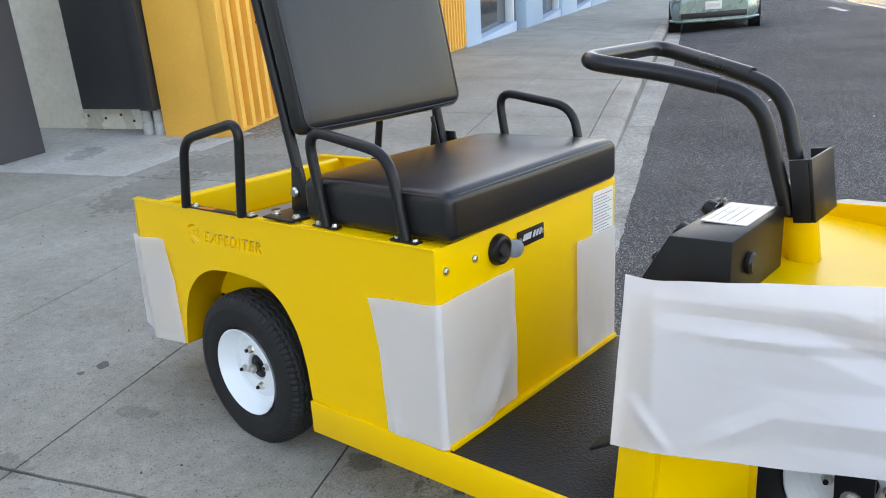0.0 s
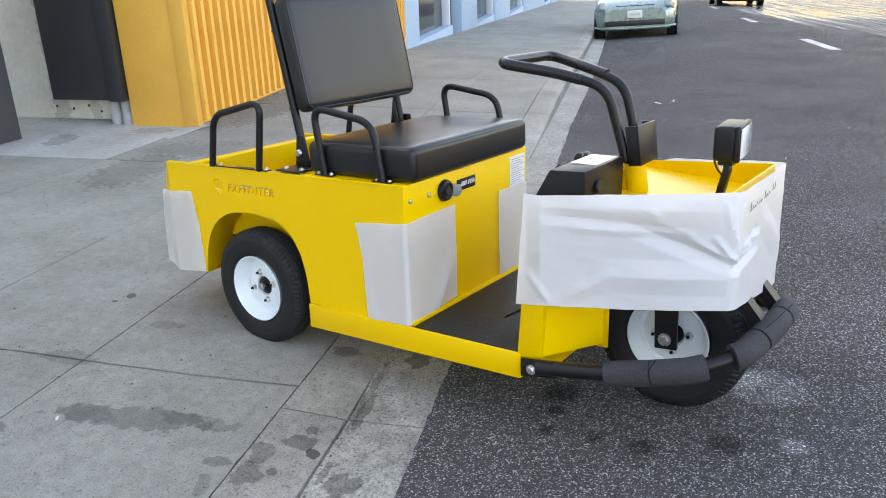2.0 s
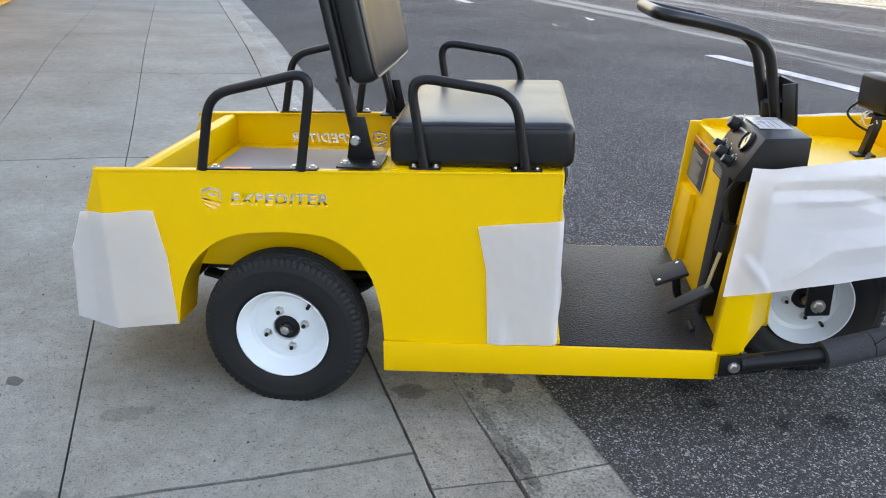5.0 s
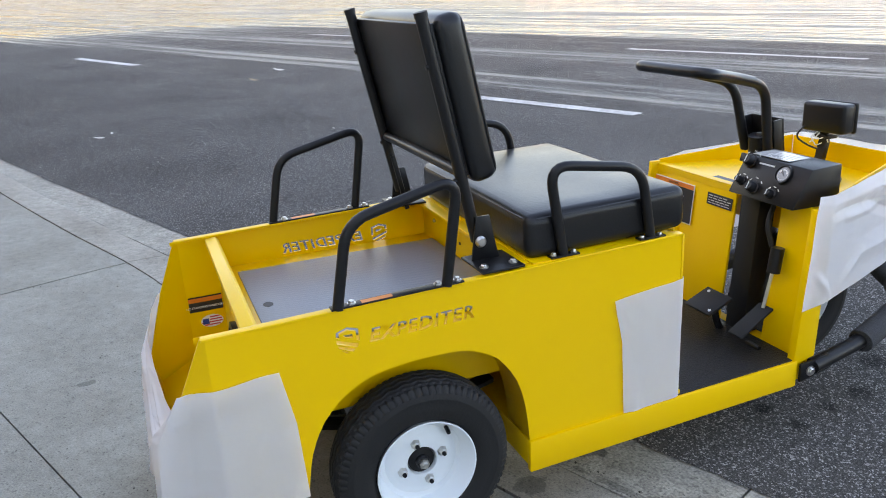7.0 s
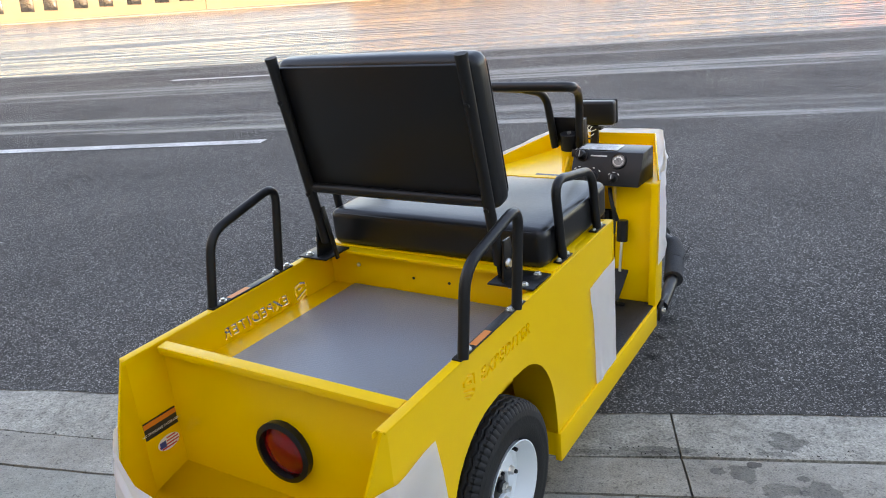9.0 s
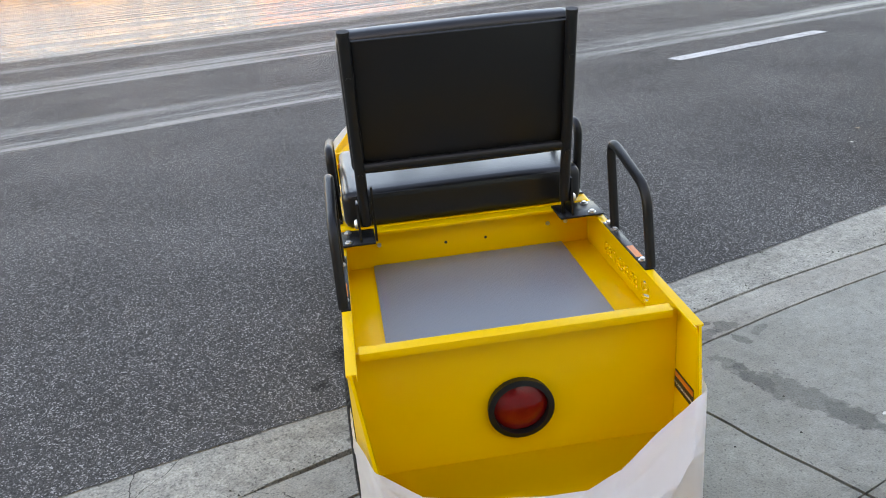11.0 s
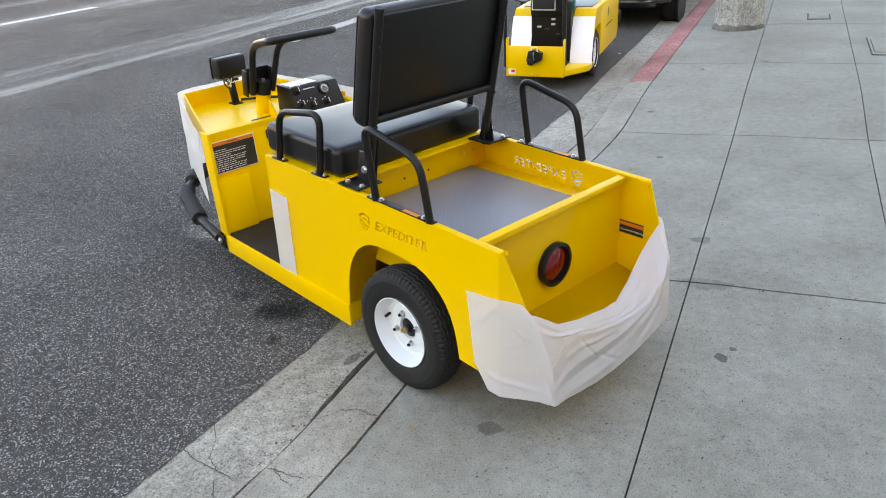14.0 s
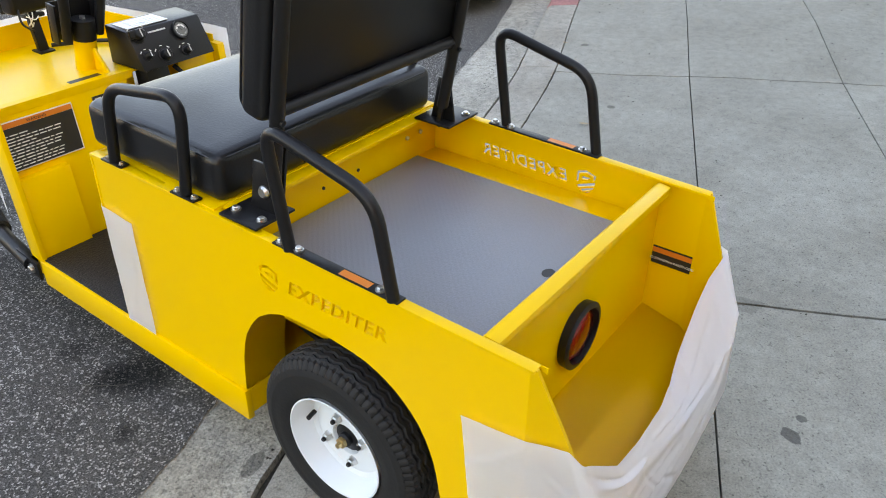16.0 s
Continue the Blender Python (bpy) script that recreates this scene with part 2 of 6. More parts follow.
def stained(name, color, stains=(), rough=0.85, grain=0.16, grain_scale=190, blotch=0.16, wear=None, bump=0.5, pit=0.64):
    """Concrete: pores and sand grain, broad blotches, a tint of its own for each piece, and dark spills (k, n, half length, half width, turn, depth)."""
    m = bpy.data.materials.new(name)
    m.use_nodes = True
    nt = m.node_tree
    L = nt.links.new
    b = nt.nodes["Principled BSDF"]
    tc = nt.nodes.new("ShaderNodeTexCoord")

    def tex(scale, detail=5.0, kind="ShaderNodeTexNoise"):
        n = nt.nodes.new(kind)
        n.inputs["Scale"].default_value = scale
        n.inputs["Detail"].default_value = detail
        L(tc.outputs["Object"], n.inputs["Vector"])
        return n

    def rng(socket, a, c, lo, hi):
        r = nt.nodes.new("ShaderNodeMapRange")
        for key, v in (("From Min", a), ("From Max", c), ("To Min", lo), ("To Max", hi)):
            r.inputs[key].default_value = v
        L(socket, r.inputs["Value"])
        return r.outputs["Result"]

    def mul(a, c):
        n = nt.nodes.new("ShaderNodeMath")
        n.operation = 'MULTIPLY'
        L(a, n.inputs[0])
        L(c, n.inputs[1])
        return n.outputs[0]
    fine, mid, broad = tex(grain_scale, 4), tex(26, 6), tex(1.7, 8)
    value = mul(rng(fine.outputs["Fac"], 0.3, 0.7, 1 - grain, 1 + grain), rng(broad.outputs["Fac"], 0.3, 0.7, 1 - blotch, 1 + blotch))
    value = mul(value, rng(mid.outputs["Fac"], 0.3, 0.7, 1 - grain * 0.6, 1 + grain * 0.6))
    pits = tex(75, 2)
    value = mul(value, rng(pits.outputs["Fac"], pit, pit + 0.07, 1.0, 0.68))
    specks = tex(150, 1)
    value = mul(value, rng(specks.outputs["Fac"], 0.62, 0.70, 1.0, 0.72))
    scuffs = tex(7, 9)
    value = mul(value, rng(scuffs.outputs["Fac"], 0.35, 0.65, 1 - grain * 0.22, 1 + grain * 0.22))
    info = nt.nodes.new("ShaderNodeObjectInfo")
    value = mul(value, rng(info.outputs["Random"], 0, 1, 0.93, 1.06))
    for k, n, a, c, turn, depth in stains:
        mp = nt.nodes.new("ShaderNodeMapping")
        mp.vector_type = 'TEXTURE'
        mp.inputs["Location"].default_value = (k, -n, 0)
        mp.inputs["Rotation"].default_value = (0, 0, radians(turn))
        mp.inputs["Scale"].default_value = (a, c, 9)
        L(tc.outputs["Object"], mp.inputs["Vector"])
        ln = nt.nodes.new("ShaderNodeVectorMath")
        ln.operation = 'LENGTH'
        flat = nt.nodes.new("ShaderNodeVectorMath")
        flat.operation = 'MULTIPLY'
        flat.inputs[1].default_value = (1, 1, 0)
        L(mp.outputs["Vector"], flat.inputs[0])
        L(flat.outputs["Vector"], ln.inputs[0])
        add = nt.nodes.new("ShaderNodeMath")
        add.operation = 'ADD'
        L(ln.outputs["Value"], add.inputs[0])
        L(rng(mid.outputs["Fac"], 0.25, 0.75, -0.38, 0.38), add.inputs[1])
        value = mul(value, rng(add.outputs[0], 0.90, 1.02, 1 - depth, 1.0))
    col = nt.nodes.new("ShaderNodeMix")
    col.data_type, col.blend_type = 'RGBA', 'MULTIPLY'
    col.inputs["Factor"].default_value = 1
    tint = nt.nodes.new("ShaderNodeMix")
    tint.data_type = 'RGBA'
    tint.inputs["A"].default_value = (color[0] * 1.03, color[1], color[2] * 0.95, 1)
    tint.inputs["B"].default_value = (color[0] * 0.97, color[1], color[2] * 1.04, 1)
    L(broad.outputs["Fac"], tint.inputs["Factor"])
    L(tint.outputs["Result"], col.inputs["A"])
    L(value, col.inputs["B"])
    L(col.outputs["Result"], b.inputs["Base Color"])
    b.inputs["Roughness"].default_value = rough
    bp = nt.nodes.new("ShaderNodeBump")
    bp.inputs["Strength"].default_value, bp.inputs["Distance"].default_value = bump, 0.003
    L(fine.outputs["Fac"], bp.inputs["Height"])
    L(bp.outputs["Normal"], b.inputs["Normal"])
    return m


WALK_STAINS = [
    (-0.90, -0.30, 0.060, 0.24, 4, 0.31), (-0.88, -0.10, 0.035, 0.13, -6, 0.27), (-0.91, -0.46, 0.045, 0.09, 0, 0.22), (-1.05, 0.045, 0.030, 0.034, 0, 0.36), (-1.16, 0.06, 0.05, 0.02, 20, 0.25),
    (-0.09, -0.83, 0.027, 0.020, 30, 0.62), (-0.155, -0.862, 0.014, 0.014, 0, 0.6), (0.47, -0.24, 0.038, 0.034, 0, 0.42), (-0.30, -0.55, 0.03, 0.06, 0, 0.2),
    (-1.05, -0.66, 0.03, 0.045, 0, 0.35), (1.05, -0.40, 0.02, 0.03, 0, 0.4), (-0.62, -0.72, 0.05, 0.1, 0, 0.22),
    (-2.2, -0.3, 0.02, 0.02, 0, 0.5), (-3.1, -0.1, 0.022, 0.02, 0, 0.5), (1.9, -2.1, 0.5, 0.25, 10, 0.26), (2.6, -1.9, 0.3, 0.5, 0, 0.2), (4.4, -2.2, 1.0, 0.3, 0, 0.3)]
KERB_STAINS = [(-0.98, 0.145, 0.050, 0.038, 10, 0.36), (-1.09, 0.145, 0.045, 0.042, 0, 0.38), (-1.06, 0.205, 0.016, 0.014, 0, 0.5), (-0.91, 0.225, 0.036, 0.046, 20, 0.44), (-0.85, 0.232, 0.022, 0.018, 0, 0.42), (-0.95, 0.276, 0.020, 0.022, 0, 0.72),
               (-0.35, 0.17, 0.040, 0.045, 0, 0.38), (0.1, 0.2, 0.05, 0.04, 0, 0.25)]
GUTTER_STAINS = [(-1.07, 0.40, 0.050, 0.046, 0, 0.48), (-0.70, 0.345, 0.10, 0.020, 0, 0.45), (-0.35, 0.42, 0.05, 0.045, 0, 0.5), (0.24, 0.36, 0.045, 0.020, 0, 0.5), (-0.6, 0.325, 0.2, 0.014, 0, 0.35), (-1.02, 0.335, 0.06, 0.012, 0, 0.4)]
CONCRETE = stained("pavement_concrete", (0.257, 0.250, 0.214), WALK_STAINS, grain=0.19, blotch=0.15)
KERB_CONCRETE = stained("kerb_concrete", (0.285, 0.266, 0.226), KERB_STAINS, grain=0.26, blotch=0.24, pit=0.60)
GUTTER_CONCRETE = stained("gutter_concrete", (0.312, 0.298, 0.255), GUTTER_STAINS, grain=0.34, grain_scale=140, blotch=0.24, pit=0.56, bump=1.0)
LIGHT_CONCRETE = stained("pale_apron_concrete", (0.41, 0.405, 0.37), ((2.75, -3.3, 0.25, 0.12, 20, 0.3), (3.2, -2.75, 0.12, 0.2, 0, 0.22), (2.4, -3.9, 0.2, 0.3, 0, 0.25)), grain=0.2, blotch=0.2)
POLE_CONCRETE = stained("pole_concrete", (0.33, 0.32, 0.29), (), grain=0.45, grain_scale=60, blotch=0.15, bump=0.9)
RED_KERB = stained("worn_red_kerb_paint", (0.36, 0.15, 0.14), (), grain=0.3, grain_scale=50, blotch=0.35)
WALL_GREY = stained("pale_grey_stucco", (0.78, 0.76, 0.68), ((3.6, -3.9, 0.2, 0.09, 0, 0.25), (3.6, -3.55, 0.2, 0.05, 0, 0.2)), grain=0.10, blotch=0.12)
DIRT = stained("dark_joint_dirt", (0.06, 0.055, 0.045), (), grain=0.4)


def asphalt():
    """Asphalt with pale stone chips; wet where traffic has spread water, in streaks along the street."""
    m = bpy.data.materials.new("asphalt")
    m.use_nodes = True
    nt = m.node_tree
    L = nt.links.new
    b = nt.nodes["Principled BSDF"]
    tc = nt.nodes.new("ShaderNodeTexCoord")

    def rng(socket, a, c, lo, hi):
        r = nt.nodes.new("ShaderNodeMapRange")
        for key, v in (("From Min", a), ("From Max", c), ("To Min", lo), ("To Max", hi)):
            r.inputs[key].default_value = v
        L(socket, r.inputs["Value"])
        return r.outputs["Result"]

    def math_node(op, a, c):
        n = nt.nodes.new("ShaderNodeMath")
        n.operation = op
        for s, v in zip(n.inputs, (a, c)):
            if isinstance(v, (int, float)):
                s.default_value = v
            else:
                L(v, s)
        return n.outputs[0]
    chips = nt.nodes.new("ShaderNodeTexVoronoi")
    chips.inputs["Scale"].default_value = 235
    L(tc.outputs["Object"], chips.inputs["Vector"])
    sep = nt.nodes.new("ShaderNodeSeparateColor")
    L(chips.outputs["Color"], sep.inputs["Color"])
    broad = nt.nodes.new("ShaderNodeTexNoise")
    broad.inputs["Scale"].default_value, broad.inputs["Detail"].default_value = 0.9, 8
    L(tc.outputs["Object"], broad.inputs["Vector"])
    fine = nt.nodes.new("ShaderNodeTexNoise")
    fine.inputs["Scale"].default_value = 320
    L(tc.outputs["Object"], fine.inputs["Vector"])
    # long streaks along the street
    mp = nt.nodes.new("ShaderNodeMapping")
    mp.inputs["Scale"].default_value = (0.10, 4.2, 1)
    L(tc.outputs["Object"], mp.inputs["Vector"])
    streak = nt.nodes.new("ShaderNodeTexNoise")
    streak.inputs["Scale"].default_value, streak.inputs["Detail"].default_value = 1.0, 9
    streak.inputs["Roughness"].default_value = 0.62
    L(mp.outputs["Vector"], streak.inputs["Vector"])
    xyz = nt.nodes.new("ShaderNodeSeparateXYZ")
    L(tc.outputs["Object"], xyz.inputs["Vector"])
    across = math_node('MULTIPLY', xyz.outputs["Y"], -1.0)
    across = math_node('ADD', across, rng(streak.outputs["Fac"], 0.2, 0.8, -0.35, 0.35))
    along = xyz.outputs["X"]
    # the first wet track, which strays a little from the kerb's line, then two more and the widely wet far lanes
    aslant = math_node('SUBTRACT', across, math_node('MULTIPLY', rng(along, -8, 8, -8, 8), 0.085))
    track = math_node('MULTIPLY', rng(aslant, 5.06, 5.14, 0, 1), rng(aslant, 5.95, 6.15, 1, 0))
    gap = math_node('MULTIPLY', rng(aslant, 5.34, 5.42, 0, 1), rng(aslant, 5.52, 5.62, 1, 0))
    track = math_node('MULTIPLY', track, rng(gap, 0, 1, 1.0, 0.25))
    track2 = math_node('MULTIPLY', rng(across, 8.1, 8.3, 0, 1), rng(across, 9.2, 9.6, 1, 0))
    track3 = math_node('MULTIPLY', rng(across, 10.9, 11.0, 0, 1), rng(across, 11.3, 11.4, 1, 0))
    lanes = rng(across, 12.2, 12.8, 0, 0.95)
    far = math_node('MULTIPLY', rng(along, 14, 22, 0, 1), rng(across, 4.9, 5.4, 0, 1))
    pools = math_node('MAXIMUM', lanes, far)
    wet = math_node('MAXIMUM', math_node('MAXIMUM', math_node('MULTIPLY', track, 0.72), math_node('MULTIPLY', track2, 0.66)), math_node('MAXIMUM', math_node('MULTIPLY', track3, 0.5), pools))
    wet = math_node('MULTIPLY', wet, math_node('MAXIMUM', rng(streak.outputs["Fac"], 0.40, 0.56, 0.10, 1.0), math_node('MULTIPLY', pools, 0.5)))
    clump = nt.nodes.new("ShaderNodeTexNoise")
    clump.inputs["Scale"].default_value, clump.inputs["Detail"].default_value = 45, 4
    L(tc.outputs["Object"], clump.inputs["Vector"])
    # stone chips show pale, the binder dark
    chip = math_node('ADD', rng(sep.outputs[0], 0.76, 1.0, 0.076, 0.37), rng(sep.outputs[2], 0.0, 0.5, -0.012, 0.0))
    value = math_node('MULTIPLY', chip, rng(broad.outputs["Fac"], 0.3, 0.7, 0.82, 1.2))
    value = math_node('MULTIPLY', value, rng(fine.outputs["Fac"], 0.35, 0.65, 0.5, 1.5))
    value = math_node('MULTIPLY', value, rng(clump.outputs["Fac"], 0.3, 0.7, 0.80, 1.20))
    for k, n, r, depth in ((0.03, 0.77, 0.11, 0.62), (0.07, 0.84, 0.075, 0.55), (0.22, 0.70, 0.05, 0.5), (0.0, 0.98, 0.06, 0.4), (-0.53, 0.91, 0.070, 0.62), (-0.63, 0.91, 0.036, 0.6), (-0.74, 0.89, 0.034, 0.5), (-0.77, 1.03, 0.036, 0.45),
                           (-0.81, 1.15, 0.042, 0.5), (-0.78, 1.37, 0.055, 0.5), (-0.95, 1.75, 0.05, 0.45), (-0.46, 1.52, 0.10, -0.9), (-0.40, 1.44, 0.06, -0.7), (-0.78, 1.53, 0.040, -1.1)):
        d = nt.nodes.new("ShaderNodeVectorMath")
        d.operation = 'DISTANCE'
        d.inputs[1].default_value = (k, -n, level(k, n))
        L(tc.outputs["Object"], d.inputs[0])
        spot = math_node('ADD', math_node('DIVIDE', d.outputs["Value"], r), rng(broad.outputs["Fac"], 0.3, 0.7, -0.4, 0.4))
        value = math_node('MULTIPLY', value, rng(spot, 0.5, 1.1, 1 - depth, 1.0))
    value = math_node('MULTIPLY', value, rng(wet, 0, 1, 1.0, 0.62))
    comb = nt.nodes.new("ShaderNodeCombineColor")
    L(math_node('MULTIPLY', value, 1.03), comb.inputs[0])
    L(math_node('MULTIPLY', value, 1.0), comb.inputs[1])
    L(math_node('MULTIPLY', value, 0.95), comb.inputs[2])
    L(comb.outputs["Color"], b.inputs["Base Color"])
    L(math_node('SUBTRACT', rng(wet, 0, 1, 0.80, 0.25), math_node('MULTIPLY', math_node('MULTIPLY', pools, wet), 0.17)), b.inputs["Roughness"])
    bp = nt.nodes.new("ShaderNodeBump")
    bp.inputs["Distance"].default_value = 0.004
    L(math_node('SUBTRACT', rng(wet, 0, 0.5, 0.03, 0.20), math_node('MULTIPLY', math_node('MULTIPLY', pools, wet), 0.09)), b.inputs["Specular IOR Level"])
    L(rng(wet, 0, 1, 0.9, 0.10), bp.inputs["Strength"])
    L(sep.outputs[1], bp.inputs["Height"])
    L(bp.outputs["Normal"], b.inputs["Normal"])
    return m


ASPHALT = asphalt()
LANE_WHITE = stained("worn_lane_paint", (0.44, 0.44, 0.43), (), grain=0.4, grain_scale=90, blotch=0.3, pit=0.55)


def sheet(ks, ns, dz=0.0, raised=True, skirt=0.0, wob=None):
    """A sheet that follows the ground over a grid of kerb-wise and street-wise stations."""
    bm = bmesh.new()
    rows = [[bm.verts.new((k, -(wob(k) if wob and j == 0 else n), level(k, n, raised) + dz)) for j, n in enumerate(ns)] for k in ks]
    for a, b in zip(rows, rows[1:]):
        for j in range(len(ns) - 1):
            bm.faces.new((a[j], b[j], b[j + 1], a[j + 1]))
    if skirt:
        edge = [e for e in bm.edges if len(e.link_faces) == 1]
        got = bmesh.ops.extrude_edge_only(bm, edges=edge)
        for v in got["geom"]:
            if isinstance(v, bmesh.types.BMVert):
                v.co.z -= skirt
    return bm


def span(a, b, s):
    n = max(1, int(math.ceil((b - a) / s)))
    return [a + (b - a) * i / n for i in range(n + 1)]


# ground: one sheet to the horizon, a little below the paving
ks = [-400, -200, -90] + [-40, -28] + span(-16, 24, 0.4) + span(26, 60, 3) + [90, 200, 400]
earth = sheet(ks, [-400, -120, -60, -12, -4, -2, -0.8, 0.06, 0.306, 0.35], dz=-0.022)
for v in earth.verts:
    if 0.05 < -v.co.y < 0.10:
        v.co.z -= 0.05      # under the kerb stones
ground = part("ground", earth, DIRT, None, "bare dark ground under the paving", KN, "structure")
tagged(ground, category="ground")
road_k = [-400, -150, -60, -35] + span(-16, -3, 0.12) + span(-2.97, 3, 0.03) + span(3.12, 24, 0.12) + span(25, 60, 2.5) + [90, 200, 400]
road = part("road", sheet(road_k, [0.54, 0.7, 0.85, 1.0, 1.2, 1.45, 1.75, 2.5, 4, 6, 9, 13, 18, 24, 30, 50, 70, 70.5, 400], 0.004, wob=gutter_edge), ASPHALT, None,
            "dark asphalt street, dry near the kerb and wet in the far lanes", KN, "structure")
tagged(road, category="road")


def joint_edge(k):
    """Where the gutter starts beside the kerb: a tight joint that has broken open in places."""
    return 0.302 + swing(k) + 0.016 * step(k, 0.05, 0.2) * step(-k, -0.62, -0.5) + 0.010 * step(-k, 0.3, 0.9) + 0.010 * max(0.0, noise.noise((k * 5, 2.2, 0))) + 0.004 * noise.noise((k * 31, 7.2, 0))


gutter = empty("gutter", KN, "pale worn concrete gutter along the kerb", "gutter", kind="structure")
cuts = [-40, -16, -9.2, -5.6, -2.75, -0.76, 2.15, 4.5, 7.6, 10.8, 14, 20, 30, 60]
for a, b in zip(cuts, cuts[1:]):
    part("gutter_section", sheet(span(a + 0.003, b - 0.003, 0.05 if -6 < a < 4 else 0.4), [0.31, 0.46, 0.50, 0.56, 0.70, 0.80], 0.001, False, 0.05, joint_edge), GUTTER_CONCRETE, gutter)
kerb = empty("kerb", KN, "concrete kerb, dropped at the driveway and painted red farther on", "kerb", kind="structure")
for a, b in zip(cuts, cuts[1:]):
    bits = [(a, b)] if not a < -3.9 < b else [(a, -3.88), (-3.88, b)]
    for c, d in bits:
        bm = bmesh.new()
        rows = []
        for k in span(c + 0.003, d - 0.003, 0.25):
            top, foot = level(k, 0.2), level(k, 0.31) - 0.02
            drop = max(0.004, min(0.025, kerb_height(k) * 0.4))
            pts = [(0.105, level(k, 0.105) - 0.08), (0.105, level(k, 0.105) + 0.003), (0.2, top + 0.003), (0.272, level(k, 0.272) + 0.002),
                   (0.292, level(k, 0.28) - drop * 0.4), (0.302, level(k, 0.28) - drop), (0.312, min(foot, level(k, 0.28) - drop - 0.002))]
            rows.append([bm.verts.new((k, -n - swing(k) + 0.004 * noise.noise((k * 3, n * 9, 0)), z)) for n, z in pts])
        for p, q in zip(rows, rows[1:]):
            for j in range(len(p) - 1):
                bm.faces.new((p[j], q[j], q[j + 1], p[j + 1]))
        bm.faces.new(rows[0])
        bm.faces.new(rows[-1][::-1])
        red = d <= -3.5 and c >= -16
        part("kerb_stone", bm, RED_KERB if red else KERB_CONCRETE, kerb, "worn red-painted kerb stone" if red else "")

# the raised kerb's street-side face, a darker concrete than its top
KERB_FACE = stained("dark_mottled_concrete", (0.15, 0.142, 0.125), (), grain=0.35, blotch=0.35)
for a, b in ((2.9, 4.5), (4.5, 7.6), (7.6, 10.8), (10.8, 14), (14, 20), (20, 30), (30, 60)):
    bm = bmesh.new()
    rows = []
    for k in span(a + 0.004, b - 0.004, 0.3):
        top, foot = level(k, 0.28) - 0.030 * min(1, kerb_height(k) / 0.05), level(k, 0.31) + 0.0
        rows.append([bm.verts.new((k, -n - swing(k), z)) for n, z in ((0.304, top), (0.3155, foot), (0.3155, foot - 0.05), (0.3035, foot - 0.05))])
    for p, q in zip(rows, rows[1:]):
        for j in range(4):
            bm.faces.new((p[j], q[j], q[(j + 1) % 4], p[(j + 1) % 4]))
    part("kerb_face", bm, KERB_FACE, kerb, "dark kerb face")

pavement = empty("pavement", KN, "grey concrete pavement slabs with dark joints and spills", "pavement", kind="structure")
lines_k = [-40, -20, -15.9, -13.9, -11.9, -9.9, -8.4, -6.5, -4.55, -2.68, -0.62, 2.15, 4.45, 6.5, 8.9, 11.4, 14, 17, 20, 24, 28, 34, 40, 60]
lines_n = [0.101, -0.665, -1.39, -2.5]
for a, b in zip(lines_k, lines_k[1:]):
    for c, d in zip(lines_n, lines_n[1:]):
        bm = sheet(span(a + 0.0055, b - 0.0055, 0.5 if c < 0 or not -6 < a < 5 else 0.03), span(d + 0.0025, c - 0.0025, 0.05), skirt=0.05)
        for v in bm.verts:
            edge = a if v.co.x - a < b - v.co.x else b
            near = max(0.0, min(1.0, (-v.co.y + 0.25) / 0.35))
            v.co.y -= near * (swing(v.co.x) + (0.004 * noise.noise((v.co.x * 11, 2.0, 4)) + 0.003 * noise.noise((v.co.x * 41, 6.0, 4)) if near > 0.98 else 0))
            v.co.x += 0.010 * noise.noise((v.co.y * 2.5, edge, 1)) + 0.004 * noise.noise((v.co.y * 14, edge, 1)) if -14 < edge < 14 else 0
        part("paving_slab", bm, CONCRETE, pavement)
apron = empty("driveway_apron", KN, "pale concrete apron beside the yellow building", "driveway", kind="structure")
for a, b, c, d, mat in ((-30, -8, -2.505, -9, CONCRETE), (-8, -2.6, -2.505, -9, CONCRETE), (-2.6, 2.15, -2.505, -4.2, CONCRETE), (-2.6, 2.15, -4.21, -9, CONCRETE), (2.16, 3.6, -2.505, -9, LIGHT_CONCRETE)):
    part("apron_slab", sheet(span(a + 0.004, b - 0.004, 0.7), span(d, c, 0.7), skirt=0.05), mat, apron)
# pale concrete patch running to the yellow corner
part("apron_slab", prism([(2.5, 2.5), (3.5, 2.34), (3.55, 2.5)], 0, 0.002, 'z'), LIGHT_CONCRETE, apron, m=Matrix.Translation((0, 0, level(3, -2.4) + 0.001)))

# hairline cracks in kerb and gutter
CRACKS = (
    [(0.67, 0.62), (0.703, 0.592), (0.767, 0.531), (0.848, 0.493), (0.886, 0.44), (0.974, 0.386), (1.0, 0.32)], [(0.822, 0.626), (0.859, 0.558), (0.879, 0.491), (0.886, 0.44), (0.897, 0.379)],
    [(0.588, 0.310), (0.583, 0.290), (0.552, 0.257), (0.526, 0.242), (0.512, 0.20), (0.507, 0.162), (0.525, 0.141), (0.526, 0.110)], [(0.831, 0.305), (0.828, 0.286), (0.839, 0.23), (0.842, 0.173)], [(0.828, 0.286), (0.861, 0.234), (0.87, 0.205)],
    [(-0.29, 1.46), (-0.04, 1.47), (0.21, 1.59), (0.64, 1.60), (1.12, 1.63), (1.9, 1.70), (2.7, 1.66)], [(-0.22, 1.43), (-0.6, 1.38), (-1.1, 1.44)], [(0.06, 0.76), (0.16, 1.0), (0.12, 1.3)])
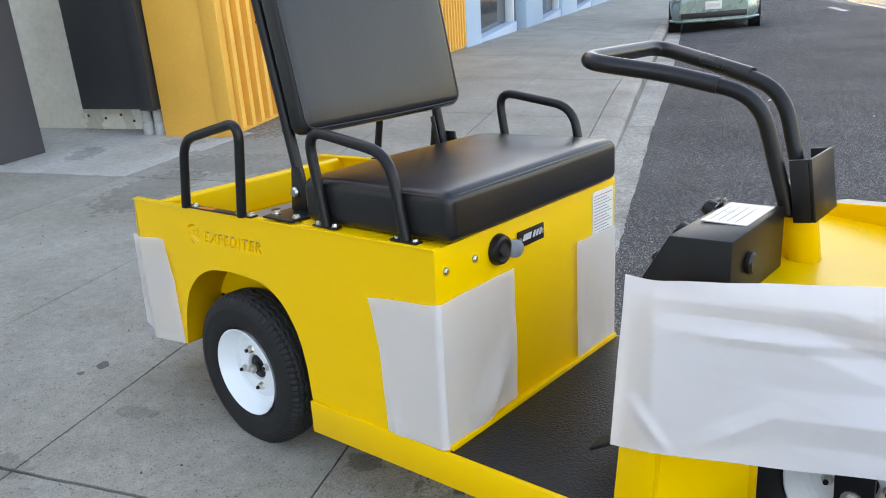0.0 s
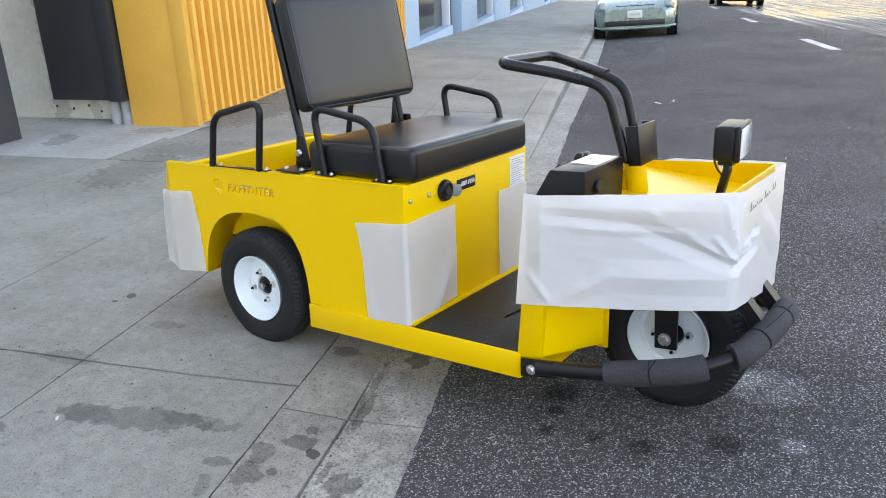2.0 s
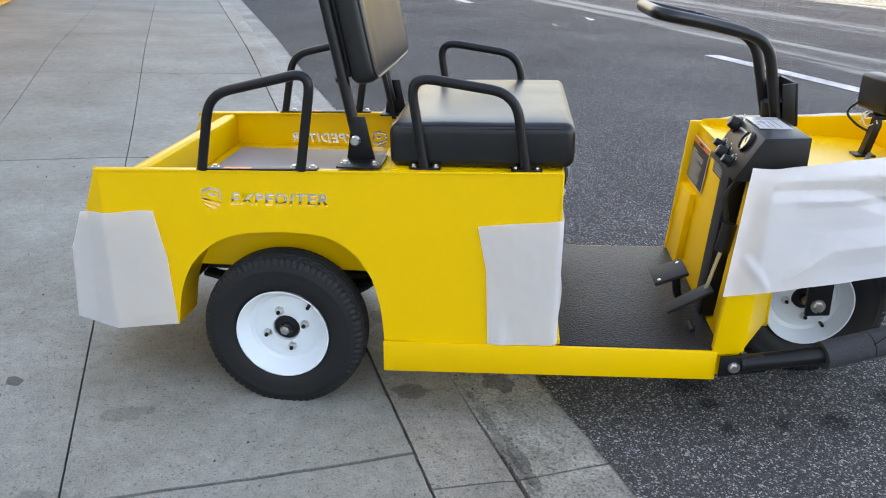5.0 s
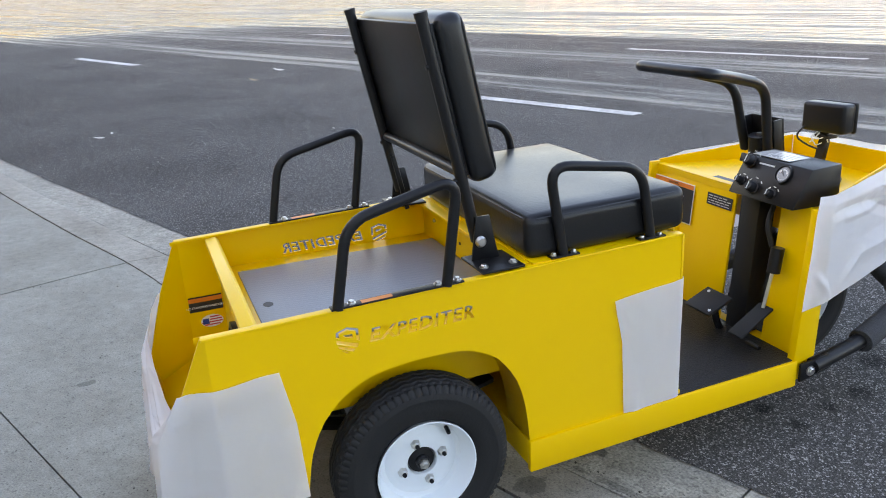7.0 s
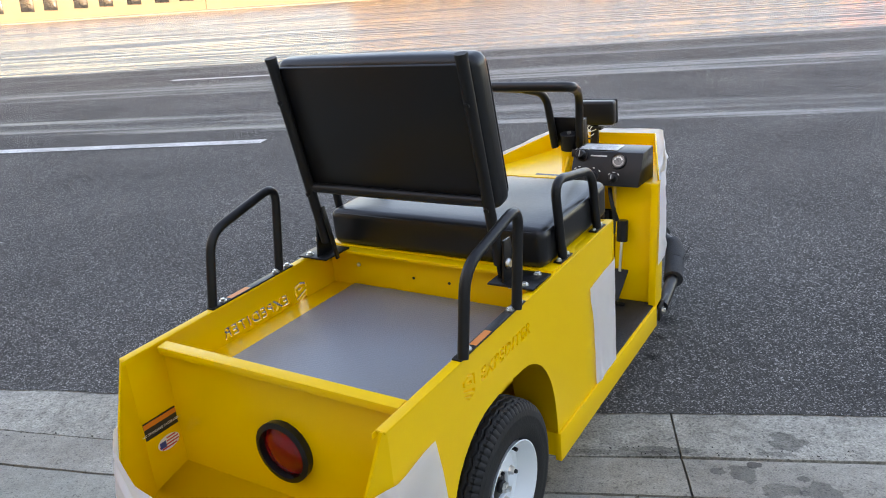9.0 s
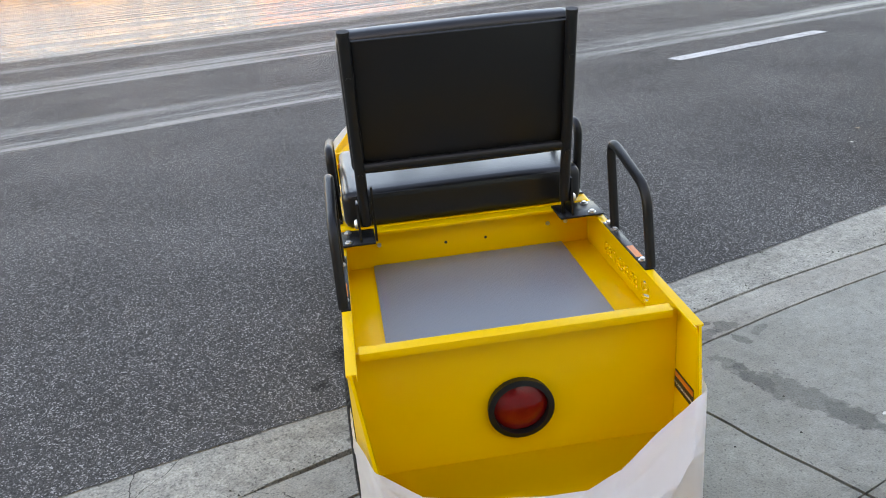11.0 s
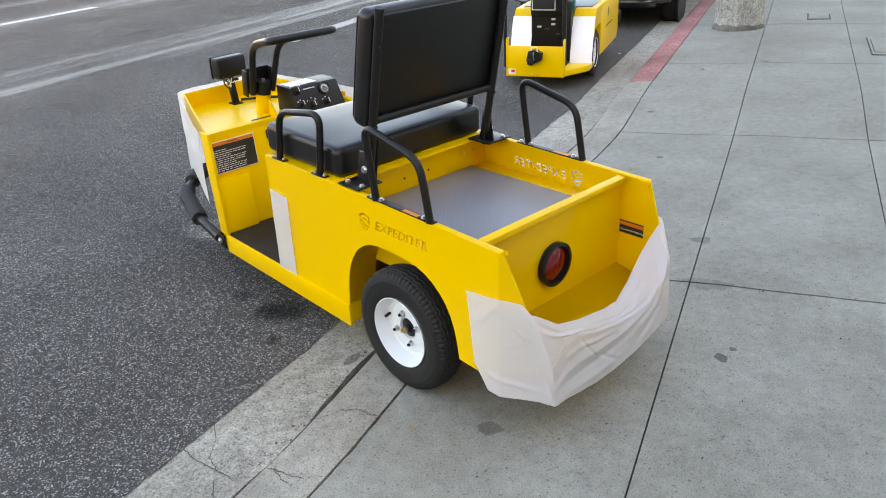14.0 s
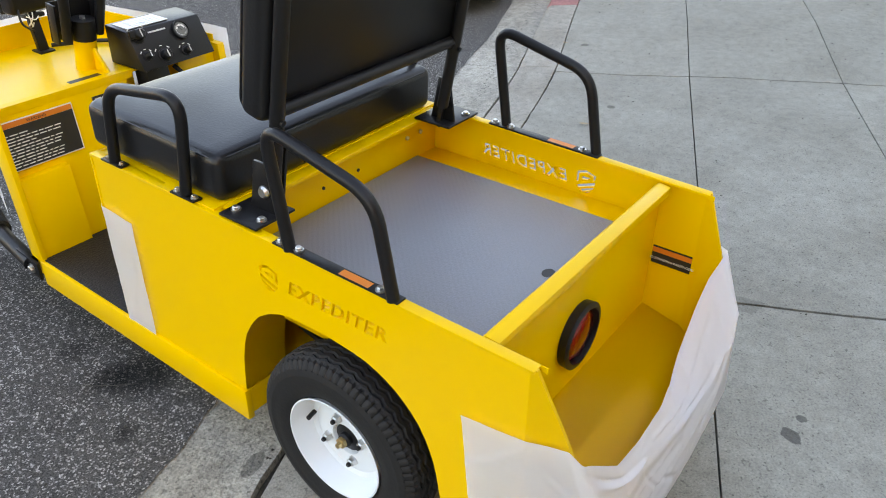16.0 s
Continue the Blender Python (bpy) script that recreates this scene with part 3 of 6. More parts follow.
for pts in CRACKS:
    bm = bmesh.new()
    pp = []
    for (a, b), (c, d) in zip(pts, pts[1:]):
        for i in range(5):
            t = i / 5
            pp.append((a + (c - a) * t + 0.007 * noise.noise((a * 9 + i, b * 7, 2)), b + (d - b) * t + 0.007 * noise.noise((a * 5, b * 7 + i, 5))))
    pp.append(pts[-1])
    rows = []
    for i, (k, n) in enumerate(pp):
        w = 0.0010 + 0.0022 * abs(noise.noise((i * 0.7, k, n)))
        rows.append((bm.verts.new((k - w, -n, level(k, n) + 0.0055)), bm.verts.new((k + w, -n, level(k, n) + 0.0055))))
    for p, q in zip(rows, rows[1:]):
        bm.faces.new((p[0], p[1], q[1], q[0]))
    tagged(part("crack", bm, DIRT, None, "dark hairline crack in the concrete", KN, "structure"), category="crack")

# lane dashes
markings = empty("lane_marking", KN, "white dashed lane lines on the asphalt", "road marking", kind="structure")
for k0, n0, long in ((-16.4, 4.0, 2.1), (-6.95, 3.88, 2.2), (2.1, 4.64, 2.55), (10.7, 4.25, 2.3), (19.0, 4.3, 2.3), (29, 4.4, 2.1), (-7.2, 9.0, 2.1), (2.1, 10.2, 3.6), (12.5, 10.4, 2.1), (24, 10.4, 2.1), (-17, 9.3, 2.1)):
    part("dash", sheet(span(k0, k0 + long, 0.5), [n0 - 0.085, n0 + 0.085], 0.009), LANE_WHITE, markings)

# far kerb and pavement
far = part("far_pavement", sheet([-150, -40, -20, 0, 20, 40, 60, 150], [70.2, 70.3, 74], 0.12, skirt=0.3), CONCRETE, None, "concrete pavement across the street", KN, "structure")
tagged(far, category="pavement")

# utility lids in the pavement
for k, n, a, b, margin in ((-5.28, -1.77, 0.78, 0.50, 0.055), (-6.95, -1.15, 0.42, 0.22, 0.02)):
    lid = empty("utility_cover", KN @ pose(k, -n, level(k, n) + 0.001, 0, math.degrees(math.atan(-SLOPE)), 0), "rectangular concrete utility cover in the pavement", "utility cover")
    part("joint", box(-a / 2, a / 2, -b / 2, b / 2, -0.03, 0.002, 0), DIRT, lid)
    part("rim", box(-a / 2 + 0.008, a / 2 - 0.008, -b / 2 + 0.008, b / 2 - 0.008, -0.03, 0.0035, 0.001), CONCRETE, lid)
    part("joint", box(-a / 2 + margin + 0.03, a / 2 - margin - 0.03, -b / 2 + margin * 0.4, b / 2 - margin * 0.4, -0.03, 0.0048, 0), DIRT, lid)
    part("lid", box(-a / 2 + margin + 0.038, a / 2 - margin - 0.038, -b / 2 + margin * 0.4 + 0.008, b / 2 - margin * 0.4 - 0.008, -0.03, 0.0062, 0.001), CONCRETE, lid)

# ---- buildings ----
YELLOW_WALL = material("ochre_wall_paint", (0.78, 0.405, 0.065), 0.5, vary=0.16, scale=2.2, bump=0.2, bump_scale=40, fine=0.02)
BLUE_WALL = material("light_blue_paint", (0.32, 0.44, 0.56), 0.5, vary=0.06, scale=1.2)
WHITE_TRIM = material("white_trim_paint", (0.66, 0.70, 0.74), 0.5, vary=0.05)
DARK_METAL = material("charcoal_metal", (0.024, 0.025, 0.028), 0.5, vary=0.25, scale=3)
DARK_WALL = material("charcoal_wall_paint", (0.055, 0.056, 0.062), 0.6, vary=0.12, scale=3)
PIPE_GREY = stained("grey_pipe", (0.36, 0.36, 0.35), (), grain=0.1)
WINDOW = material("dark_window_glass", (0.02, 0.024, 0.028), 0.04, vary=0.1, spec=0.8)
ROOF = material("roof_felt", (0.12, 0.12, 0.12), 0.9, vary=0.15)


def house(name, label, k0, k1, n0, n1, z0, z1, mat):
    ob = empty(name, KN, label, "building", kind="structure")
    part("wall", box(k0, k1, -n1, -n0, z0, z1, 0.01), mat, ob)
    part("roof", box(k0 + 0.05, k1 - 0.05, -n1 + 0.05, -n0 - 0.05, z1 + 0.002, z1 + 0.15, 0.01), ROOF, ob)
    return ob


H = 4.6
yellow_house = house("yellow_building", "building with ochre ribbed metal cladding and a grey stucco side wall", 3.6, 10.22, -14, -2.56, -1.5, H, WALL_GREY)
# smooth corner column, then upright ribs
part("corner_column", box(3.37, 3.62, 2.50, 3.05, -0.5, H, 0.012), YELLOW_WALL, yellow_house, "smooth ochre painted corner column")
part("corner_trim", box(3.36, 3.45, 2.42, 2.56, -0.5, H, 0.008), YELLOW_WALL, yellow_house)
part("cladding", box(3.43, 10.20, 2.47, 2.565, -0.9, H, 0.0), YELLOW_WALL, yellow_house)
rib = mesh_of("rib", prism([(0, 0), (0.010, -0.075), (0.062, -0.075), (0.076, 0)], 0, H + 0.5, 'z'), YELLOW_WALL)
for i in range(47):
    k = 3.457 + 0.143 * i
    ob = new("cladding_rib", rib)
    ob.parent, ob.location = yellow_house, (k, 2.468, level(k, -2.45) + 0.045 + 0.02 * noise.noise((i, 3, 1)))
for m, z in ((3.18, 0.10), (3.36, 0.13), (3.50, 0.07), (3.62, 0.12), (3.78, 0.09), (3.95, 0.11), (3.90, 0.42), (3.86, 0.62)):
    part("anchor_hole", moved(lathe([(0, -0.004), (0.011, -0.003), (0.013, 0.002), (0, 0.002)], 10, 'x'), Matrix.Translation((3.599, m, level(3.6, -m) + z))), DIRT, yellow_house)
blue_house = house("blue_building", "light blue shop front with tall dark windows", 10.24, 42.5, -14, -2.75, -4, H - 0.6, BLUE_WALL)
for a, b in ((10.24, 11.15), (15.0, 16.95), (19.85, 22.8), (26.6, 33.9), (37.5, 42.5)):
    part("pilaster", box(a, b, 2.42, 2.76, -4, H - 0.7, 0.01), BLUE_WALL, blue_house)
for a, b in ((11.15, 14.15), (16.95, 19.85), (22.8, 26.6), (33.9, 37.5)):
    z = level((a + b) / 2, -2.45)
    w = part("window", box(a, b, 2.66, 2.70, z + 0.1, z + 3.0, 0), WINDOW, blue_house)
    part("sill", box(a, b, 2.45, 2.76, z - 1, z + 0.12, 0.01), BLUE_WALL, blue_house)
    part("window_frame", box(a, a + 0.12, 2.50, 2.66, z + 0.12, z + 3.0, 0.008), WHITE_TRIM, w)
    part("window_frame", box(b - 0.12, b, 2.50, 2.66, z + 0.12, z + 3.0, 0.008), WHITE_TRIM, w)
    part("window_frame", box(a + 0.12, b - 0.12, 2.55, 2.66, z + 1.15, z + 1.25, 0.008), WHITE_TRIM, w)
part("doorway", box(14.3, 14.85, 2.62, 2.77, -1.5, 2.6, 0.005), DARK_METAL, blue_house, "dark recessed doorway")
part("wall", box(14.15, 15.0, 2.70, 2.76, -4, H - 0.7, 0.0), BLUE_WALL, blue_house)

cabinet = empty("electrical_cabinet", KN, "tall charcoal electrical cabinet mounted on the stucco wall", "cabinet")
part("body", box(3.36, 3.585, 3.20, 3.785, 0.14, 3.2, 0.008), DARK_METAL, cabinet)
part("side_panel", box(3.30, 3.585, 3.062, 3.192, 0.14, 3.2, 0.006), DARK_METAL, cabinet)
for m in (3.13, 3.24):
    c = empty("conduit", KN, "grey conduit stub below the cabinet, set in concrete", "pipe", "conduits")
    part("pipe", moved(lathe([(0, 0.30), (0.042, 0.30), (0.042, 0.0), (0.05, -0.01), (0.05, -0.2), (0, -0.2)], 18, 'z'), Matrix.Translation((3.44, m, 0.03))), PIPE_GREY, c)
dark_pillar = part("pillar", box(1.9, 2.76, 3.66, 4.7, -0.3, 4.5, 0.01), DARK_WALL, None, "charcoal painted wall end beside the driveway", KN, "structure")
tagged(dark_pillar, category="wall")
# unseen wall added to close the driveway side and block low sun and sky
back = part("wall_back", box(-60, 4, 7.6, 8.0, -2, 8.8, 0.0), WALL_GREY, None, "unseen plain stucco wall added behind the driveway to shade the cart", KN, "structure")
tagged(back, category="wall")

CREAM = material("sunlit_cream_stucco", (0.205, 0.150, 0.075), 0.7, vary=0.2, scale=0.6)
PALE = material("pale_stucco", (0.20, 0.165, 0.11), 0.7, vary=0.2, scale=0.6)
TERRACOTTA = material("orange_stucco", (0.28, 0.13, 0.07), 0.7, vary=0.1, scale=0.6)
for i, (k0, k1, h, mat) in enumerate(((-62, -40, 6.4, CREAM), (-40, -24, 5.6, TERRACOTTA), (-24, -9, 5.2, PALE), (-9, 6, 4.6, CREAM), (6, 20, 5.0, CREAM), (20, 34, 1.2, PALE), (34, 60, 0.9, PALE))):
    hs = house("far_building", "plain stucco building across the street in low sun", k0, k1 - 0.05, 74.2, 86, -5, h * 2.0, mat)
    k = k0 + 1.2
    while k < k1 - 2.2:
        z = level(k, 34) + 0.2
        w = part("window", box(k, k + 1.5, -74.25, -74.17, z + 0.8, z + 4.6, 0.01), WINDOW, hs)
        k += 2.9 + 0.6 * math.sin(k)
# low wall and hedge that end the street
far_wall = part("far_wall", box(75, 75.6, -8, 14, -6, -1.9, 0.02), PALE, None, "low cream wall at the end of the street", KN, "structure")
tagged(far_wall, category="wall")

# ---- the three-wheeled cart; its own x runs forward, y to its left ----
CART = Matrix(((0.9991, -0.0073, -0.0425, 0.0015), (0.0095, 1.0126, 0.0527, -0.0079), (0.042, -0.0534, 0.9977, -0.0031), (0, 0, 0, 1)))
cart = empty("utility_cart", CART, "yellow three-wheeled utility cart with black vinyl bench and flat bed", "utility cart")
ARCH = [(-0.285, 0.217), (-0.269, 0.313), (-0.237, 0.384), (-0.182, 0.437), (-0.116, 0.467), (-0.013, 0.477), (0.100, 0.472), (0.166, 0.436), (0.213, 0.368), (0.233, 0.29), (0.24, 0.202)]
ARCH = [tuple(p)[::2] for p in fillet([(x, 0, z) for x, z in ARCH], 0.03, 2)]
FOLD = -0.443       # behind this the side panels bend inwards
OUTLINE = [(FOLD, 0.617), (FOLD, 0.208)] + ARCH + [(0.655, 0.202), (0.655, 0.641)]
REAR = [(FOLD, 0.617), (FOLD, 0.208), (-0.500, 0.214), (-0.560, 0.25), (-0.570, 0.285), (-0.552, 0.342), (-0.534, 0.40), (-0.506, 0.487), (-0.452, 0.617)]


def inward(x, z=0.45):
    """How far the folded end of a side panel has come in at x."""
    return (0.34 + 0.9 * max(0, 0.43 - z)) * max(0, FOLD - x)


def cut(ob, cutters):
    """Cut openings right through a plate."""
    for me in cutters:
        b = bmesh.new()
        b.from_mesh(me)
        bmesh.ops.remove_doubles(b, verts=b.verts, dist=1e-5)
        bmesh.ops.recalc_face_normals(b, faces=b.faces)
        b.to_mesh(me)
        b.free()
        c = bpy.data.objects.new("cutter", me)
        scene.collection.objects.link(c)
        c.matrix_basis = CART
        md = ob.modifiers.new("cut", 'BOOLEAN')
        md.operation, md.solver, md.object = 'DIFFERENCE', 'MANIFOLD', c
        bpy.context.view_layer.update()
        fresh = bpy.data.meshes.new_from_object(ob.evaluated_get(bpy.context.evaluated_depsgraph_get()))
        ob.modifiers.clear()
        old = ob.data
        ob.data = fresh
        bpy.data.meshes.remove(old)
        bpy.data.objects.remove(c)
    for p in ob.data.polygons:
        p.use_smooth = False


def emblem(m):
    """Shield outline with slanted bars, as one cutter."""
    bm = bmesh.new()
    for poly in ([(-0.024, 0.021), (0, 0.029), (0.024, 0.021), (0.024, -0.006), (0.0175, -0.003), (0.0175, 0.0165), (0.0, 0.0220), (-0.0175, 0.0165), (-0.0175, 0.0065), (-0.024, 0.0095)],
                 [(-0.011, 0.0125), (0.0105, 0.0125), (0.0105, 0.0035), (-0.004, 0.0065)], [(-0.024, 0.0045), (-0.024, -0.0035), (0.0185, -0.0195), (0.0225, -0.0125)],
                 [(-0.0225, -0.0085), (-0.019, -0.0150), (0.007, -0.0270), (0.0145, -0.0225)], [(-0.0155, -0.0195), (-0.012, -0.0235), (-0.004, -0.0285), (0.0015, -0.0275)]):
        prism(poly, -0.02, 0.02, 'z', 0, bm)
    bmesh.ops.recalc_face_normals(bm, faces=bm.faces)
    me = bpy.data.meshes.new("e")
    bm.to_mesh(me)
    bm.free()
    me.transform(m)
    return me


for s in (-1, 1):
    panel = part("side_panel", prism(OUTLINE, s * 0.339, s * 0.345, 'y'), YELLOW, cart, "yellow painted side panel with a wheel arch and cut-out lettering")
    if s < 0:
        fx, tx, z = (-0.168, -0.124, 0.541)
        m_e, m_t = frame_of((fx, -0.342, z + 0.013), (1, 0, 0), (0, 0, 1)), frame_of((tx, -0.342, z), (1, 0, 0.02), (0, 0, 1))
    else:
        fx, tx, z = (0.118, 0.070, 0.531)
        m_e, m_t = frame_of((fx, 0.342, z + 0.012), (-1, 0, 0), (0, 0, 1)), frame_of((tx, 0.342, z), (-1, 0, 0), (0, 0, 1))
    slant = Matrix(((1.13, 0.24, 0, 0), (0, 1.04, 0, 0), (0, 0, 1, 0), (0, 0, 0, 1)))
    word = text_mesh("EXPEDITER", 0.0385, None, None, m_t @ slant, 0.02, space=1.12, bold=0.0012)
    cut(panel, [word, emblem(m_e)])
    end = prism(REAR, s * 0.339, s * 0.345, 'y')
    for v in end.verts:
        v.co.y -= s * inward(v.co.x, v.co.z)
    part("panel_end", end, YELLOW, cart, "rear end of the side panel, folded slightly inwards")
    # rolled top flange with its raised inner lip
    part("top_flange", prism([(-0.450, 0.612), (-0.450, 0.618), (0.655, 0.644), (0.655, 0.638)], s * 0.326, s * 0.3475, 'y', 0.0015), YELLOW, cart)
    part("rear_lip", prism([(-0.462, 0.606), (-0.462, 0.6175), (-0.425, 0.6185), (-0.425, 0.6125)], s * 0.328, s * 0.3265, 'y'), YELLOW, cart)
    # wheel well behind the arch
    bm = bmesh.new()
    prof = ARCH
    a = [bm.verts.new((x, s * 0.344, z)) for x, z in prof]
    b = [bm.verts.new((x, s * 0.232, z)) for x, z in prof]
    for i in range(len(prof) - 1):
        bm.faces.new((a[i], a[i + 1], b[i + 1], b[i]))
    bmesh.ops.solidify(bm, geom=bm.faces[:], thickness=0.003)
    part("wheel_well", bm, YELLOW, cart)
    part("inner_wall", prism([p for p in ARCH if p[1] > 0.33], s * 0.237, s * 0.231, 'y'), YELLOW, cart)
    # sill along the step and the front post
    part("sill", prism([(0.238, 0.118), (0.238, 0.200), (1.046, 0.216), (1.046, 0.142)], s * 0.335, s * 0.352, 'y', 0.002), YELLOW, cart, "folded yellow sill under the body side")

# bed
part("bed_pan", box(-0.340, 0.262, -0.338, 0.338, 0.505, 0.521, 0.002), YELLOW, cart)
plate_ob = part("bed_plate", box(-0.305, 0.254, -0.262, 0.262, 0.522, 0.527, 0.001), BED, cart, "grey textured bed plate")
part("finger_hole", moved(lathe([(0, 0.0004), (0.012, 0.0004), (0.012, -0.002), (0, -0.002)], 20, 'z'), Matrix.Translation((-0.272, -0.006, 0.5272)) @ Matrix.Diagonal((1, 1.3, 1, 1))), INK, plate_ob)
part("bed_front_wall", box(0.258, 0.266, -0.338, 0.338, 0.50, 0.628, 0.002), YELLOW, cart)
part("bed_front_flange", box(0.225, 0.27, -0.319, 0.319, 0.626, 0.636, 0.003), YELLOW, cart)
bm = prism([(-0.372, 0.596), (-0.372, 0.614), (-0.346, 0.617), (-0.338, 0.610), (-0.338, 0.522), (-0.3405, 0.522), (-0.3405, 0.604), (-0.366, 0.604)], -0.3195, 0.3195, 'y', 0.0015)
part("crossbar", bm, YELLOW, cart, "folded yellow crossbar at the rear of the bed")
bm = box(-0.347, -0.341, -0.338, 0.338, 0.284, 0.602, 0)
part("tail_panel", bm, YELLOW, cart, "upright yellow tail panel")


def across(stations, t=0.006):
    """A sheet from side to side over stations of (x, half width, height)."""
    bm = bmesh.new()
    rows = [(bm.verts.new((x, -w, z)), bm.verts.new((x, w, z))) for x, w, z in stations]
    for a, b in zip(rows, rows[1:]):
        bm.faces.new((a[0], b[0], b[1], a[1]))
    bmesh.ops.solidify(bm, geom=bm.faces[:], thickness=t)
    return bm


part("tail_shelf", across([(-0.342, 0.338, 0.300), (FOLD, 0.337, 0.276), (-0.548, 0.325 - inward(-0.548, 0.25), 0.250)]), YELLOW, cart)
part("rear_bumper", across([(-0.551, 0.325 - inward(-0.551, 0.25), 0.30), (-0.530, 0.325 - inward(-0.53, 0.2), 0.206)]), YELLOW, cart)
for x, y in ((0.256, -0.225), (0.256, -0.275), (0.256, 0.24)):
    bolt(cart, (x - 0.001, y, 0.585), 'x', 0.004, -0.004)
for y in (-0.05, 0.06):
    part("screw_hole", moved(lathe([(0, 0.0), (0.004, 0.0), (0.004, -0.002), (0, -0.002)], 10, 'x'), Matrix.Translation((0.2565, y, 0.568))), INK, cart)

# tail light
tail = part("tail_light", moved(lathe([(0.056, 0.012), (0.066, 0.006), (0.0675, -0.012), (0.056, -0.015), (0.054, 0.006)], 40, 'x'), frame_of((-0.352, 0.002, 0.423), (1, 0, 0), (0, 1, 0)) @ Matrix.Diagonal((1, 1.05, 1.05, 1))), BLACK, cart, "round tail light with red lens in a black rubber ring")
part("lens", moved(lathe([(0, -0.012), (0.024, -0.011), (0.045, -0.007), (0.055, 0.0), (0.055, 0.006), (0, 0.006)], 40, 'x'), frame_of((-0.352, 0.002, 0.423), (1, 0, 0), (0, 1, 0)) @ Matrix.Diagonal((1, 1.05, 1.05, 1))), TAIL_RED, tail)


def wheel(name, x, y, z, outer, parent, turn=0.0, radius=0.203, width=0.105, brass=True):
    """A pneumatic wheel with ribbed tyre and dished four-bolt rim. outer: the side (-1, 1) that the rim's face points to."""
    w = empty(name)
    w.parent = parent
    w.matrix_basis = pose(x, y, z) @ Matrix.Rotation(turn, 4, 'Y') @ Matrix.Diagonal((1, -outer, 1, 1))
    # built with its face towards -y
    h = width / 2
    n = 300
    side = [(0.114, -h * 0.78), (0.125, -h * 0.96), (0.150, -h * 1.02), (0.166, -h * 1.0), (0.168, -h * 1.012), (0.170, -h * 1.0), (0.181, -h * 0.95), (0.1835, -h * 0.93), (0.191, -h * 0.85), (0.1965, -h * 0.76)]
    crown = [(0.2035 - 0.0062 * (b / 0.68) ** 4, h * b) for b in (-0.70 + 0.035 * i for i in range(41))]
    prof = side + crown + [(r, -b) for r, b in reversed(side)]

    def tread(i, k):
        """Cut shoulder lugs and four zigzag grooves round the crown."""
        if i >= len(prof):
            return 0.0
        r, b = prof[i][0], prof[i][1] / h
        if 0.182 < r < 0.202 and abs(b) > 0.60:
            return -0.0045 if k % 4 == 0 else 0.0
        zig = 0.055 * (abs(k % 8 - 4) / 2 - 1)
        if r > 0.195 and any(abs(b - c - zig) < 0.040 for c in (-0.46, -0.16, 0.16, 0.46)):
            return -0.0050
        return 0.0
    part("tyre", lathe([(r * radius / 0.203, b) for r, b in prof] + [(0.113, 0.0)], n, 'y', None, tread), RUBBER, w)
    part("rim", lathe([(0.1160, -h * 0.90), (0.1180, -h * 0.96), (0.1150, -h * 0.97), (0.1120, -h * 0.85), (0.108, -h * 0.62), (0.103, -h * 0.40), (0.097, -h * 0.15), (0.086, -h * 0.08), (0.076, -h * 0.18), (0.066, -h * 0.26), (0.036, -h * 0.26), (0.034, -h * 0.2), (0.034, 0.03), (0.113, 0.03), (0.113, -h * 0.8)], 64), WHITE_PAINT, w, "white enamelled steel rim")
    part("hub", lathe([(0, -h * 0.42), (0.013, -h * 0.42), (0.016, -h * 0.34), (0.016, -h * 0.2), (0.031, -h * 0.14), (0.031, -0.002), (0, -0.002)], 24), BLACK, w)
    part("axle_nut", lathe([(0, -h * 0.74), (0.006, -h * 0.74), (0.007, -h * 0.58), (0.0125, -h * 0.56), (0.0125, -h * 0.35), (0, -h * 0.35)], 6), BRASS if brass else STEEL, w, "brass-coloured axle nut" if brass else "plated steel axle nut")
    for i in range(4):
        a = 0.55 + i * math.pi / 2
        seat = Matrix.Translation((0.0508 * math.cos(a), -h * 0.27, 0.0508 * math.sin(a)))
        nut = part("wheel_nut", moved(lathe([(0, -0.012), (0.007, -0.012), (0.0092, -0.010), (0.0105, -0.002), (0.0125, 0), (0, 0)], 6), seat), STEEL, w)
        part("stud", moved(lathe([(0, -0.018), (0.0042, -0.018), (0.0050, -0.016), (0.0050, -0.011), (0, -0.011)], 10), seat), BLACK, nut)
    part("valve", tube([(0.044, -h * 0.1, 0.0825), (0.0425, -h * 0.55, 0.079)], 0.0050, None, 8, 0), BLACK, w)
    return w


wheel("wheel", -0.018, -0.300, 0.204, -1, cart, 0.27, 0.208, brass=False)
wheel("wheel", -0.038, 0.317, 0.2145, 1, cart, 0.9, 0.2045)
# rear axle and springs
part("axle", tube([(-0.03, -0.26, 0.205), (-0.03, 0.26, 0.205)], 0.024, None, 14, 0), BLACK, cart)
part("motor_case", moved(lathe([(0, -0.1), (0.07, -0.1), (0.085, -0.06), (0.085, 0.06), (0.07, 0.1), (0, 0.1)], 24), Matrix.Translation((-0.03, -0.05, 0.205))), BLACK, cart)
for s in (-1, 1):
    part("leaf_spring", prism([(-0.27, 0.30), (-0.03, 0.245), (0.22, 0.30), (0.22, 0.29), (-0.03, 0.228), (-0.27, 0.29)], s * 0.16, s * 0.20, 'y'), BLACK, cart)
    part("chassis_rail", box(-0.33, 0.25, s * 0.13, s * 0.165, 0.30, 0.36, 0.003), BLACK, cart)
part("cross_member", box(-0.30, -0.27, -0.33, 0.33, 0.30, 0.345, 0.002), BLACK, cart)

